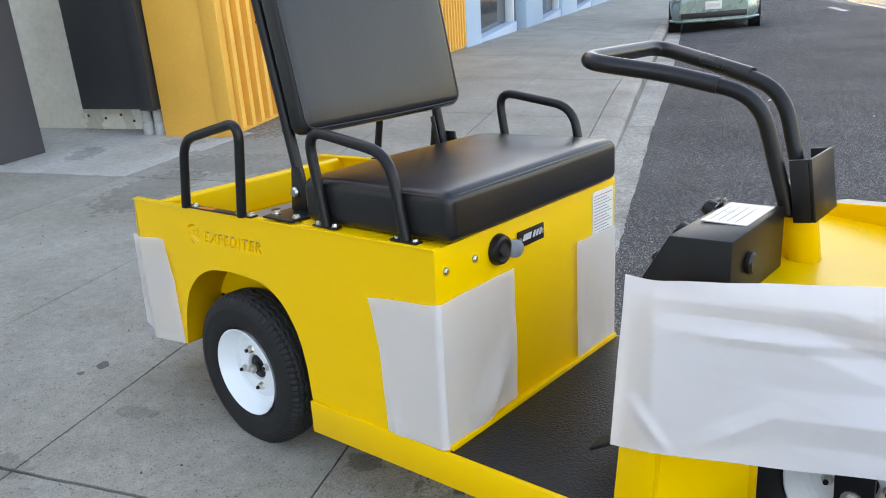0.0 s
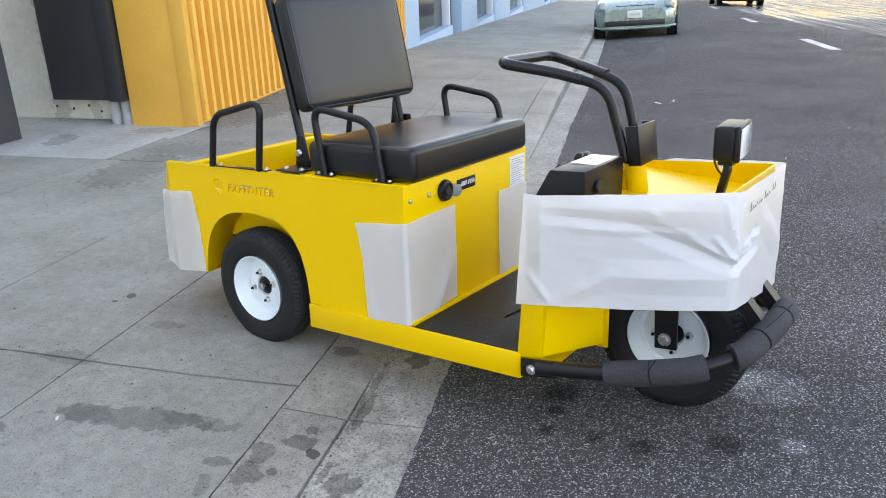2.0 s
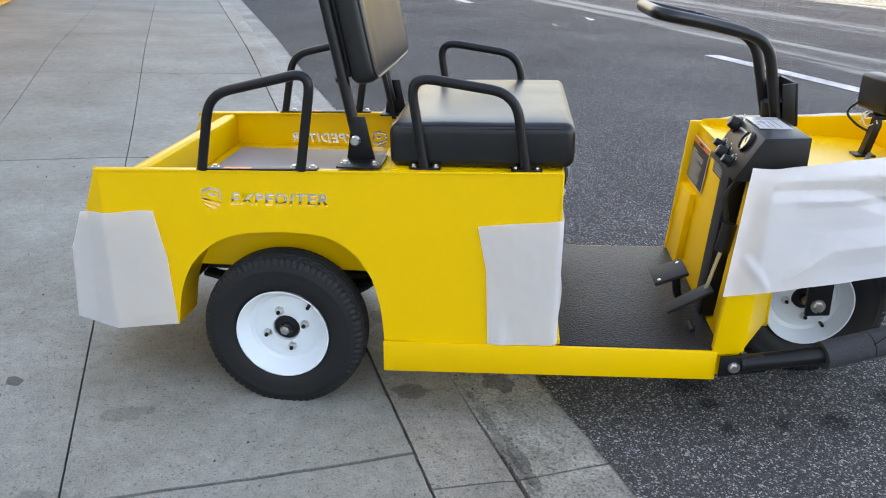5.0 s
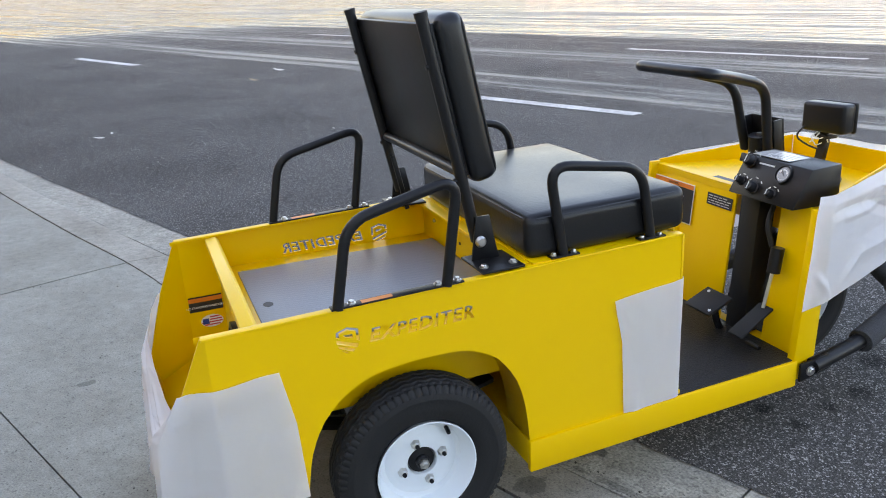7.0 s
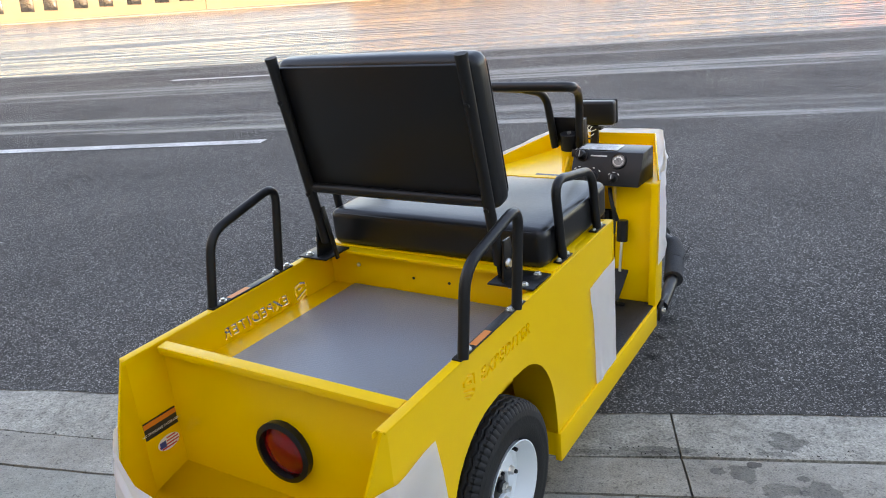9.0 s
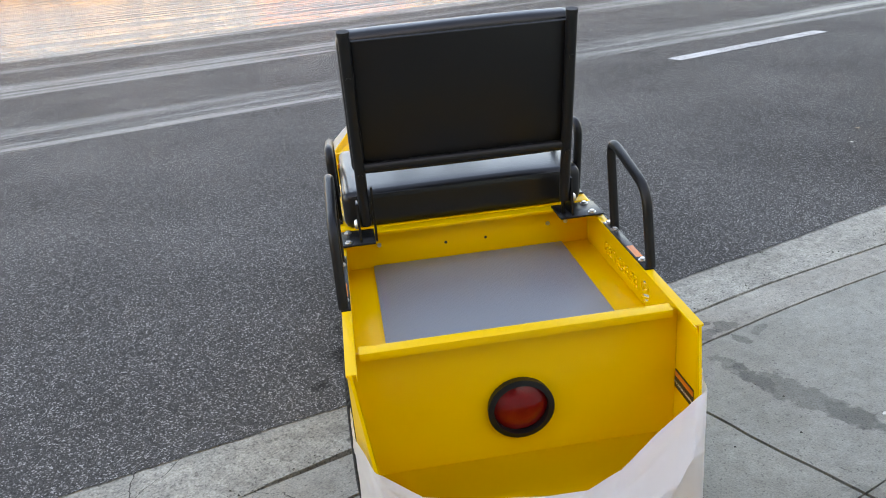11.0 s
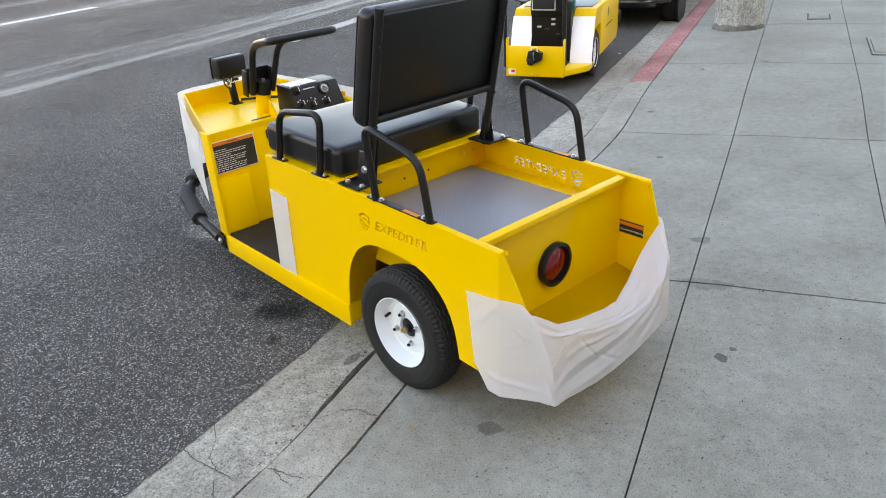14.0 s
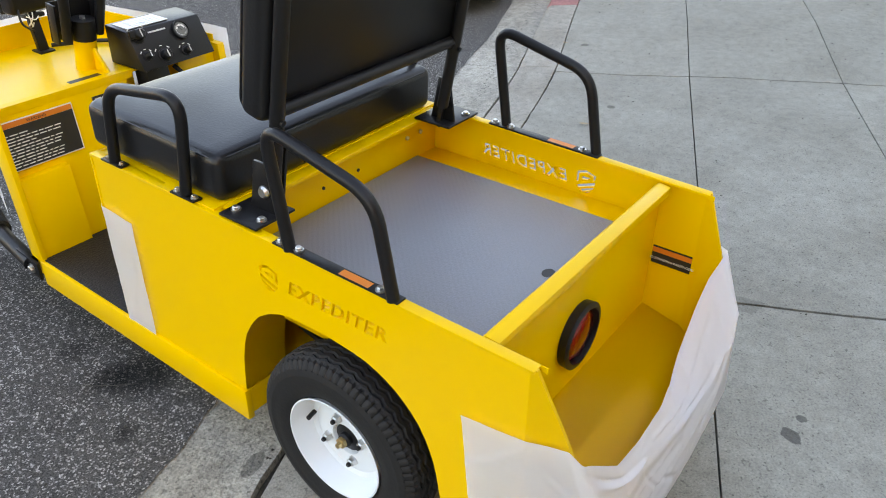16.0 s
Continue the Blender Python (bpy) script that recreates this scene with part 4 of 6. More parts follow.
# seat box and step
part("box_front", prism([(-0.347, 0.205), (0.347, 0.205), (0.347, 0.641), (-0.347, 0.641)], 0.652, 0.658, 'x', 0.001), YELLOW, cart, "yellow front panel of the seat box")
part("box_top", box(0.26, 0.656, -0.34, 0.34, 0.632, 0.6385, 0.001), YELLOW, cart)
part("floor_pan", prism([(0.24, 0.13), (0.24, 0.198), (1.10, 0.212), (1.10, 0.150)], -0.335, 0.335, 'y'), YELLOW, cart)
part("floor_mat", prism([(0.664, 0.206), (0.664, 0.211), (1.055, 0.219), (1.055, 0.214)], -0.343, 0.343, 'y', 0.001), MAT_RUBBER, cart, "black pebbled rubber floor mat")
part("kick_strip", box(0.658, 0.672, -0.34, 0.34, 0.206, 0.222, 0.002), YELLOW, cart)
# charger socket with its flap, key plate, notice
sock = part("charger_socket", moved(lathe([(0, 0.012), (0.020, 0.012), (0.024, 0.016), (0.030, 0.014), (0.034, 0.004), (0.034, 0), (0, 0)], 32, 'x'), Matrix.Translation((0.659, -0.150, 0.590))), BLACK, cart, "black round charger socket with an open grey flap")
part("flap", moved(lathe([(0, 0.005), (0.014, 0.004), (0.020, 0.001), (0.020, -0.002), (0, -0.002)], 24, 'x'), frame_of((0.676, -0.113, 0.584), (0.85, -0.50, 0.12), (0, 0.2, 1))), FLAP, sock)
part("socket_core", moved(lathe([(0, 0.014), (0.012, 0.014), (0.014, 0.008), (0, 0.008)], 20, 'x'), Matrix.Translation((0.664, -0.150, 0.590))), INK, sock)
badge = part("badge", box(0.6585, 0.663, -0.082, 0.016, 0.572, 0.608, 0.001), BLACK, cart, "black badge with pale slanted bars")
for i, (y, w) in enumerate(((-0.068, 0.03), (-0.03, 0.008), (-0.018, 0.008), (-0.006, 0.008))):
    bmx = prism([(y, 0.585), (y + w, 0.585), (y + w + 0.006, 0.599), (y + 0.006, 0.599)], 0.6632, 0.6640, 'x')
    part("badge_mark", bmx, GREY_PLATE, badge)
for y in (-0.076, 0.010):
    bolt(badge, (0.663, y, 0.590), 'x', 0.0035, 0.002)
for y in (-0.318, -0.228):
    bolt(cart, (0.659, y, 0.592), 'x', 0.006, 0.005)
note = part("notice", box(0.6585, 0.6595, 0.235, 0.335, 0.512, 0.625, 0), LABEL_WHITE, cart, "white printed notice with fine black lines")
for i in range(13):
    part("print_line", box(0.6598, 0.6601, 0.241, 0.329 - 0.012 * ((i * 7) % 3), 0.519 + 0.0078 * i, 0.5205 + 0.0078 * i, 0), LABEL_RED if i in (5, 12) else DIAL, note)

# bench seat: a padded slab with a welt round its top and bottom edge


def cushion(x, y, z, r, dome=0.012, cuts=10):
    """A padded block of half sizes x, y, z."""
    bm = box(-x, x, -y, y, -z, z, r, seg=5)
    bmesh.ops.subdivide_edges(bm, edges=[e for e in bm.edges if e.calc_length() > 0.08], cuts=cuts, use_grid_fill=True)
    for v in bm.verts:
        fx, fy = max(0, 1 - (v.co.x / x) ** 2), max(0, 1 - (v.co.y / y) ** 2)
        if abs(v.co.z) > z * 0.7:
            v.co.z += math.copysign(1, v.co.z) * dome * math.sqrt(fx * fy)
        v.co += Vector((0, 0, 0.0022 * noise.noise(v.co * 7) * (1 if v.co.z > 0 else 0)))
    return bm


def welt(x, y, z, r=0.0035, corner=0.03):
    pts = [(0, -y, z), (x, -y, z), (x, y, z), (-x, y, z), (-x, -y, z), (0, -y, z)]
    return tube(pts, r, None, 8, corner, caps=False)


seat = part("seat", moved(cushion(0.212, 0.322, 0.050, 0.022, 0.008), pose(0.468, 0, 0.6925, 0, -1.3, 0)), VINYL, cart, "padded black vinyl bench seat")
part("piping", moved(welt(0.206, 0.316, 0.040), pose(0.468, 0, 0.6925, 0, -1.3, 0)), VINYL, seat)
part("piping", moved(welt(0.209, 0.319, -0.030, 0.0025), pose(0.468, 0, 0.6925, 0, -1.3, 0)), VINYL, seat)
BACK = pose(0.173, 0, 0.66, 0, -11.6, 0)      # its z runs up along the poles
back = part("backrest", moved(cushion(0.033, 0.275, 0.180, 0.024, 0.004, 6), BACK @ pose(0.052, 0.011, 0.330)), VINYL, cart, "padded black vinyl backrest")
part("piping", moved(tube([(0.027, 0, -0.176), (0.027, -0.268, -0.173), (0.027, -0.268, 0.173), (0.027, 0.268, 0.173), (0.027, 0.268, -0.173), (0.027, 0, -0.176)], 0.0035, None, 8, 0.03, False), BACK @ pose(0.052, 0.011, 0.330)), VINYL, back)
part("back_board", moved(box(0.010, 0.024, -0.246, 0.266, 0.17, 0.500, 0.004), BACK), BLACK, cart, "flat black board behind the backrest")
for s in (-1, 1):
    pole = part("back_pole", moved(tube([(0.0, 0.010 + s * 0.258, 0.022), (0, 0.010 + s * 0.258, 0.520)], 0.0135, None, 14, 0), BACK), BLACK, cart)
    part("end_cap", moved(tube([(0.0, 0.010 + s * 0.258, 0.517), (0, 0.010 + s * 0.258, 0.528)], 0.0145, None, 14, 0), BACK), RUBBER, pole)
    for z in (0.17, 0.42):
        part("screw", moved(lathe([(0, -0.018), (0.006, -0.017), (0.006, -0.010), (0, -0.010)], 10, 'x'), BACK @ Matrix.Translation((0, 0.010 + s * 0.258, z))), BLACK, pole)
    br = part("bracket", prism([(0.146, 0.640), (0.214, 0.642), (0.207, 0.665), (0.192, 0.742), (0.160, 0.742), (0.150, 0.665)], 0.010 + s * 0.273, 0.010 + s * 0.279, 'y', 0.001), BLACK, cart, "black folding bracket bolted to the body")
    part("foot", box(0.136, 0.238, min(0.010 + s * 0.240, s * 0.346), max(0.010 + s * 0.240, s * 0.346), 0.6375, 0.6425, 0.001), BLACK, br)
    part("pivot", moved(lathe([(0, s * 0.008), (0.009, s * 0.008), (0.013, s * 0.003), (0.013, 0), (0, 0)], 18), Matrix.Translation((0.168, 0.010 + s * 0.280, 0.685))), STEEL, br)
    for x in (0.152, 0.222):
        bolt(br, (x, s * 0.318, 0.643), 'z', 0.007)
    part("stay", moved(box(-0.006, 0.006, s * 0.243, s * 0.249, -0.03, 0.13, 0.001), BACK), BLACK, br)
part("back_crossbar", moved(tube([(0.004, -0.250, 0.183), (0.004, 0.264, 0.183)], 0.0125, None, 12, 0), BACK), BLACK, cart)

# bed rails and arm rests
for s in (-1, 1):
    y = 0.3425 if s > 0 else -0.3455
    rail = part("bed_rail", tube([(-0.183, y, 0.625), (-0.149, y, 0.800), (0.089, y, 0.857), (0.053, y, 0.630)], 0.0115, None, 12, 0.05), BLACK, cart, "black tubular bed rail")
    part("foot_strip", prism([(-0.196, 0.6238), (-0.196, 0.6278), (0.092, 0.6344), (0.092, 0.6304)], s * 0.327, s * 0.349, 'y', 0.001), BLACK, rail)
    part("warning_label", prism([(-0.132, 0.6287), (-0.132, 0.6295), (-0.066, 0.6310), (-0.066, 0.6302)], s * 0.331, s * 0.347, 'y'), ORANGE, rail, "small orange warning label")
    part("label_text", prism([(-0.050, 0.6305), (-0.050, 0.6311), (0.020, 0.6327), (0.020, 0.6321)], s * 0.3365, s * 0.3405, 'y'), LABEL_WHITE, rail)
    for x in (-0.152, 0.036, 0.080):
        bolt(rail, (x, s * 0.338, 0.6285 + (x + 0.2) * 0.023), 'z', 0.0065)
    y = 0.340 if s > 0 else -0.332
    arm = part("arm_rest", tube([(0.340, y, 0.642), (0.306, y, 0.850), (0.542, y, 0.815), (0.572, y, 0.645)], 0.0115, None, 12, 0.055), BLACK, cart, "black tubular arm rest")
    for x in (0.315, 0.366, 0.548, 0.597):
        bolt(arm, (x, y, 0.6445), 'z', 0.0055)
    part("foot_strip", box(0.305, 0.377, y - 0.011, y + 0.011, 0.6405, 0.6445, 0.001), BLACK, arm)
    part("foot_strip", box(0.537, 0.608, y - 0.011, y + 0.011, 0.6425, 0.6465, 0.001), BLACK, arm)

# ---- front: driver's panel, tray and nose ----
part("dash_panel", prism([(1.058, 0.212), (1.066, 0.212), (1.108, 0.622), (1.100, 0.622)], -0.03, 0.345, 'y', 0.001), YELLOW, cart, "yellow panel in front of the driver")
part("panel_fold", prism([(1.040, 0.212), (1.060, 0.212), (1.085, 0.440), (1.062, 0.440)], 0.20, 0.345, 'y', 0.002), YELLOW, cart)
part("dash_panel", prism([(1.062, 0.212), (1.070, 0.212), (1.108, 0.622), (1.100, 0.622)], -0.345, -0.20, 'y', 0.001), YELLOW, cart)
part("post", prism([(1.034, 0.205), (1.106, 0.218), (1.125, 0.63), (1.07, 0.63)], -0.349, -0.325, 'y', 0.002), YELLOW, cart, "yellow front corner post")
part("post", prism([(1.034, 0.205), (1.090, 0.218), (1.13, 0.63), (1.07, 0.63)], 0.335, 0.349, 'y', 0.002), YELLOW, cart)
for s in (-1, 1):
    part("wheel_guard", prism([(1.095, s * 0.335), (1.200, s * 0.165), (1.205, s * 0.17), (1.10, s * 0.345)], 0.215, 0.60, 'z'), YELLOW, cart, "folded yellow guard beside the front wheel")
    part("guard_gusset", prism([(1.13, 0.20), (1.215, 0.20), (1.215, 0.40), (1.17, 0.40)], s * 0.155, s * 0.163, 'y', 0.001), YELLOW, cart)
TRAY = [(1.102, 0.336), (1.528, 0.196), (1.528, -0.196), (1.102, -0.336)]
part("tray_floor", prism(TRAY, 0.612, 0.618, 'z'), YELLOW, cart, "yellow tray on top of the nose")
part("tray_lip", prism([(1.096, 0.600), (1.096, 0.622), (1.115, 0.624), (1.115, 0.618), (1.102, 0.616), (1.102, 0.600)], -0.05, 0.343, 'y'), YELLOW, cart)


def wall_between(p, q, z0a, z1a, z0b, z1b, t=0.005):
    """An upright sheet from p to q with its own heights at both ends."""
    d = (Vector((*q, 0)) - Vector((*p, 0))).normalized()
    o = Vector((-d.y, d.x, 0)) * t
    P, Q = Vector((*p, 0)), Vector((*q, 0))
    bm = bmesh.new()
    v = [P + Vector((0, 0, z0a)), Q + Vector((0, 0, z0b)), Q + Vector((0, 0, z1b)), P + Vector((0, 0, z1a))]
    v += [w + o for w in v]
    bm_add(bm, v, [(0, 1, 2, 3), (7, 6, 5, 4), (0, 4, 5, 1), (1, 5, 6, 2), (2, 6, 7, 3), (3, 7, 4, 0)])
    bmesh.ops.bevel(bm, geom=bm.edges[:], offset=0.0012, segments=1, affect='EDGES')
    return bm


part("nose_side", wall_between((1.102, 0.336), (1.528, 0.196), 0.585, 0.636, 0.585, 0.688), YELLOW, cart)
part("nose_side", wall_between((1.528, -0.196), (1.102, -0.336), 0.585, 0.690, 0.585, 0.651), YELLOW, cart)
part("nose_front", wall_between((1.528, 0.196), (1.528, -0.196), 0.585, 0.686, 0.585, 0.690), YELLOW, cart, "yellow nose panel under the paper")
part("nose_frame", box(1.24, 1.46, -0.14, 0.14, 0.475, 0.585, 0.006), YELLOW, cart)
# steering column and tiller
part("column_base", tube([(1.2155, 0.009, 0.612), (1.203, 0.004, 0.702)], 0.0300, None, 28, 0), YELLOW, cart, "yellow steering column tube welded to the tray")
part("column_gusset", prism([(1.118, 0.6175), (1.190, 0.6175), (1.180, 0.678), (1.172, 0.678)], -0.004, 0.003, 'y', 0.001), YELLOW, cart)
sleeve = part("column_sleeve", tube([(1.2032, 0.004, 0.7005), (1.196, 0.002, 0.756)], 0.0312, None, 28, 0), BLACK, cart)
part("sleeve_bolt", tube([(1.196, 0.002, 0.756), (1.195, 0.002, 0.763)], 0.008, None, 6, 0), STEEL, sleeve)
CLAMP = pose(1.206, 0.012, 0.752, 0, -8, 0)
clamp = part("tiller_clamp", moved(box(0.027, 0.033, -0.062, 0.062, -0.056, 0.052, 0.0015), CLAMP), BLACK, cart, "black steel channel that clamps the tiller")
for y in (-0.062, 0.056):
    part("clamp_flange", moved(box(-0.004, 0.0268, y, y + 0.006, -0.056, 0.052, 0.0015), CLAMP), BLACK, clamp)
till = part("tiller", tube([(1.196, -0.0355, 0.708), (1.144, -0.060, 0.910), (1.00, -0.095, 0.948), (0.860, -0.160, 0.976), (0.860, 0.152, 0.976), (1.00, 0.095, 0.948), (1.144, 0.060, 0.906), (1.196, 0.0555, 0.708)], 0.0135, None, 14, 0.055), BLACK, cart, "black tubular steering tiller with foam grip")
part("grip", tube([(1.08, -0.0783, 0.9280), (1.00, -0.095, 0.948), (0.860, -0.160, 0.976), (0.860, 0.152, 0.976), (1.00, 0.095, 0.948), (1.08, 0.0783, 0.9280)], 0.0152, None, 14, 0.055), VINYL, till, "black foam grip")
# control box
FACE = [(1.040, 0.622), (1.098, 0.722), (1.198, 0.726), (1.198, 0.618)]
dash = part("control_box", prism(FACE, -0.292, -0.057, 'y', 0.003), BLACK, cart, "black control box with gauge and knobs")
part("top_label", box(1.11, 1.185, -0.20, -0.07, 0.7245, 0.7262, 0.0), GREY_PLATE, dash, "silver printed label")
for i in range(4):
    part("print_line", box(1.12 + 0.014 * i, 1.122 + 0.014 * i, -0.19, -0.09, 0.7263, 0.7265, 0), DIAL, dash)
UPF = Vector((0.495, 0, 0.87))


def on_face(y, u):
    p = Vector((1.040, y, 0.622)) + UPF * u
    return frame_of(p, (0, -1, 0), UPF)


gm = on_face(-0.215, 0.085)
ga = part("gauge", moved(lathe([(0, 0.004), (0.021, 0.004), (0.022, 0.009), (0.026, 0.009), (0.027, 0), (0, 0)], 32, 'z'), gm), BLACK, dash, "round gauge with black bezel and pale dial")
part("gauge_dial", moved(lathe([(0, 0.0055), (0.0205, 0.0055), (0.0205, 0.004), (0, 0.004)], 32, 'z'), gm), PALE_DIAL, ga)
part("dial_ring", moved(lathe([(0.0155, 0.0058), (0.0162, 0.0058), (0.0162, 0.0054), (0.0155, 0.0054)], 32, 'z'), gm), GREY_PLATE, ga)
for k in range(9):
    part("dial_mark", moved(box(-0.0016, 0.0016, 0.0105, 0.0145, 0.0056, 0.0060, 0), gm @ Matrix.Rotation(1.2 - 0.3 * k, 4, 'Z')), LABEL_WHITE, ga)
part("needle", moved(box(-0.001, 0.001, -0.004, 0.014, 0.0056, 0.0064, 0), gm @ Matrix.Rotation(0.6, 4, 'Z')), INK, ga)
for y, u, r in ((-0.085, 0.040, 0.011), (-0.135, 0.030, 0.016), (-0.205, 0.026, 0.012), (-0.085, 0.100, 0.017)):
    kn = part("knob", moved(lathe([(0, 0.022), (r * 0.7, 0.022), (r * 0.85, 0.019), (r, 0.004), (r * 1.25, 0.003), (r * 1.25, 0), (0, 0)], 18, 'z'), on_face(y, u)), BLACK, dash)
    part("key_slot" if r < 0.012 else "pointer", moved(box(-0.0014, 0.0014, -r * 0.6, r * 0.6, 0.0215, 0.0235, 0), on_face(y, u)), GREY_PLATE, kn)
    for a in (-0.8, 0, 0.8):
        part("dial_mark", moved(box(-0.004, 0.004, r * 1.7, r * 1.7 + 0.0022, 0, 0.0006, 0), on_face(y, u) @ Matrix.Rotation(a, 4, 'Z')), LABEL_WHITE, dash)
part("brand_bar", moved(box(-0.028, 0.028, 0, 0.0045, 0, 0.0005, 0), on_face(-0.145, 0.098)), GREY_PLATE, dash)
part("switch_plate", moved(box(-0.02, 0.02, -0.012, 0.012, 0, 0.008, 0.002), frame_of((1.085, -0.075, 0.716), (0, -1, 0), (0.3, 0, 1))), BLACK, dash)
part("side_socket", moved(lathe([(0, -0.010), (0.014, -0.010), (0.018, -0.006), (0.018, 0), (0, 0)], 20, 'x'), frame_of((1.200, -0.225, 0.675), (-1, 0, 0), (0, 0, 1))), BLACK, dash)
# pillar below, pedals, linkage
part("pedal_pillar", prism([(1.042, 0.215), (1.10, 0.215), (1.13, 0.63), (1.072, 0.63)], -0.150, -0.078, 'y', 0.003), BLACK, cart, "black upright channel under the control box")
ped = part("brake_pedal", moved(box(-0.045, 0.045, -0.052, 0.052, -0.005, 0.005, 0.003), frame_of((0.965, -0.09, 0.310), (1, 0, 0.42), (0, 1, 0))), RUBBER, cart, "black brake pedal")
part("pedal_arm", tube([(0.985, -0.09, 0.310), (0.993, -0.09, 0.25), (1.012, -0.09, 0.216)], 0.011, None, 8, 0.02), BLACK, ped)
for a, b in ((-0.03, -0.04), (0.03, 0.03)):
    part("rivet", moved(lathe([(0, 0.008), (0.005, 0.007), (0.005, 0.004), (0, 0.004)], 8, 'z'), frame_of((0.965, -0.09, 0.310), (1, 0, 0.42), (0, 1, 0)) @ Matrix.Translation((a, b, 0))), STEEL, ped)
acc = part("accelerator_pedal", moved(box(-0.062, 0.062, -0.026, 0.026, -0.004, 0.004, 0.003), frame_of((0.99, -0.232, 0.30), (1, 0, 0.62), (0, 1, 0))), RUBBER, cart, "black accelerator pedal")
part("pedal_rod", tube([(1.03, -0.232, 0.33), (1.045, -0.232, 0.40), (1.06, -0.232, 0.46)], 0.005, None, 8, 0.02), STEEL, acc)
part("pedal_hinge", tube([(1.005, -0.256, 0.222), (1.005, -0.208, 0.222)], 0.007, None, 8, 0), BLACK, acc)
part("cylinder", tube([(1.055, -0.232, 0.43), (1.065, -0.232, 0.50)], 0.018, None, 14, 0), BLACK, cart)
part("hose", tube([(1.06, -0.215, 0.50), (1.05, -0.20, 0.56), (1.09, -0.18, 0.60)], 0.007, None, 8, 0.03), RUBBER, cart)
# labels on the driver's panel
PANEL = frame_of((1.0808, 0.338, 0.460), (0, -1, 0), (0.102, 0, 1))
big = part("warning_label", moved(plate(0.196, 0.128), PANEL @ Matrix.Translation((0, 0, 0.0025))), LABEL_WHITE, cart, "large black warning label with orange heading and white text lines")
part("label_field", moved(plate(0.190, 0.108), PANEL @ Matrix.Translation((0.003, 0.003, 0.0038))), INK, big)
part("label_heading", moved(plate(0.190, 0.0135), PANEL @ Matrix.Translation((0.003, 0.1115, 0.0038))), ORANGE, big)
text_mesh("WARNING", 0.0105, INK, big, PANEL @ Matrix.Translation((0.072, 0.1145, 0.0055)), 0.0003)
rnd = random.Random(11)
for i in range(11):
    x = 0.010
    while x < 0.130 - 0.06 * (i in (3, 7, 10)) + 0.02 * rnd.random():
        w = 0.006 + 0.016 * rnd.random()
        part("print_line", moved(plate(w, 0.0026, 0.0004), PANEL @ Matrix.Translation((x, 0.009 + 0.0082 * i, 0.0052))), LABEL_WHITE, big)
        x += w + 0.004
P2 = frame_of((1.0905, 0.083, 0.546), (0, -1, 0), (0.102, 0, 1))
sm = part("warning_label", moved(plate(0.106, 0.036), P2 @ Matrix.Translation((0, 0, 0.0025))), INK, cart, "small black printed label")
for i in range(4):
    x = 0.006
    while x < 0.085:
        w = 0.006 + 0.014 * rnd.random()
        part("print_line", moved(plate(w, 0.0026, 0.0004), P2 @ Matrix.Translation((x, 0.005 + 0.0075 * i, 0.0038))), GREY_PLATE, sm)
        x += w + 0.004
part("tray_label", box(1.125, 1.15, 0.02, 0.11, 0.6183, 0.6190, 0), INK, cart, "small black label on the tray edge")
# headlight on its stem
lamp = part("headlight", moved(box(-0.030, 0.026, -0.078, 0.078, -0.048, 0.048, 0.012, seg=3), pose(1.462, 0.004, 0.779, 0, 0, 6) @ Matrix.Diagonal((1, 0.93, 0.93, 1))), BLACK, cart, "rectangular black headlight on a stem")
part("headlight_rim", moved(box(0.020, 0.036, -0.080, 0.080, -0.050, 0.050, 0.007, seg=3), pose(1.462, 0.004, 0.779, 0, 0, 6) @ Matrix.Diagonal((1, 0.93, 0.93, 1))), BLACK, lamp)
part("headlight_lens", moved(box(0.032, 0.041, -0.071, 0.071, -0.041, 0.041, 0.006), pose(1.462, 0.004, 0.779, 0, 0, 6) @ Matrix.Diagonal((1, 0.93, 0.93, 1))), LENS, lamp)
part("stem", prism([(1.430, 0.618), (1.450, 0.618), (1.468, 0.70), (1.462, 0.735), (1.452, 0.735), (1.452, 0.70)], -0.006, 0.022, 'y', 0.002), BLACK, lamp)
part("stem_foot", box(1.415, 1.465, -0.014, 0.031, 0.6182, 0.6235, 0.001), BLACK, lamp)
part("lamp_wire", tube([(1.43, 0.056, 0.752), (1.40, 0.070, 0.718), (1.425, 0.035, 0.690), (1.446, 0.018, 0.680)], 0.003, None, 6, 0.03), BLACK, lamp)
for k, pts in enumerate(([(1.448, 0.024, 0.735), (1.425, 0.030, 0.720), (1.440, 0.022, 0.690), (1.452, 0.010, 0.700)], [(1.440, 0.034, 0.725), (1.430, 0.014, 0.712), (1.446, -0.010, 0.722), (1.452, -0.012, 0.705)], [(1.430, 0.036, 0.700), (1.432, 0.020, 0.716), (1.442, 0.012, 0.732)])):
    part("wire_end", tube(pts, 0.0018, None, 6, 0.008), LABEL_WHITE, lamp, "loose white wire")
part("lamp_yoke", box(1.440, 1.478, -0.022, 0.034, 0.716, 0.727, 0.002), BLACK, lamp)
part("conduit_bar", tube([(1.445, -0.02, 0.628), (1.38, -0.14, 0.628), (1.22, -0.22, 0.628)], 0.006, None, 8, 0.05), BLACK, cart)

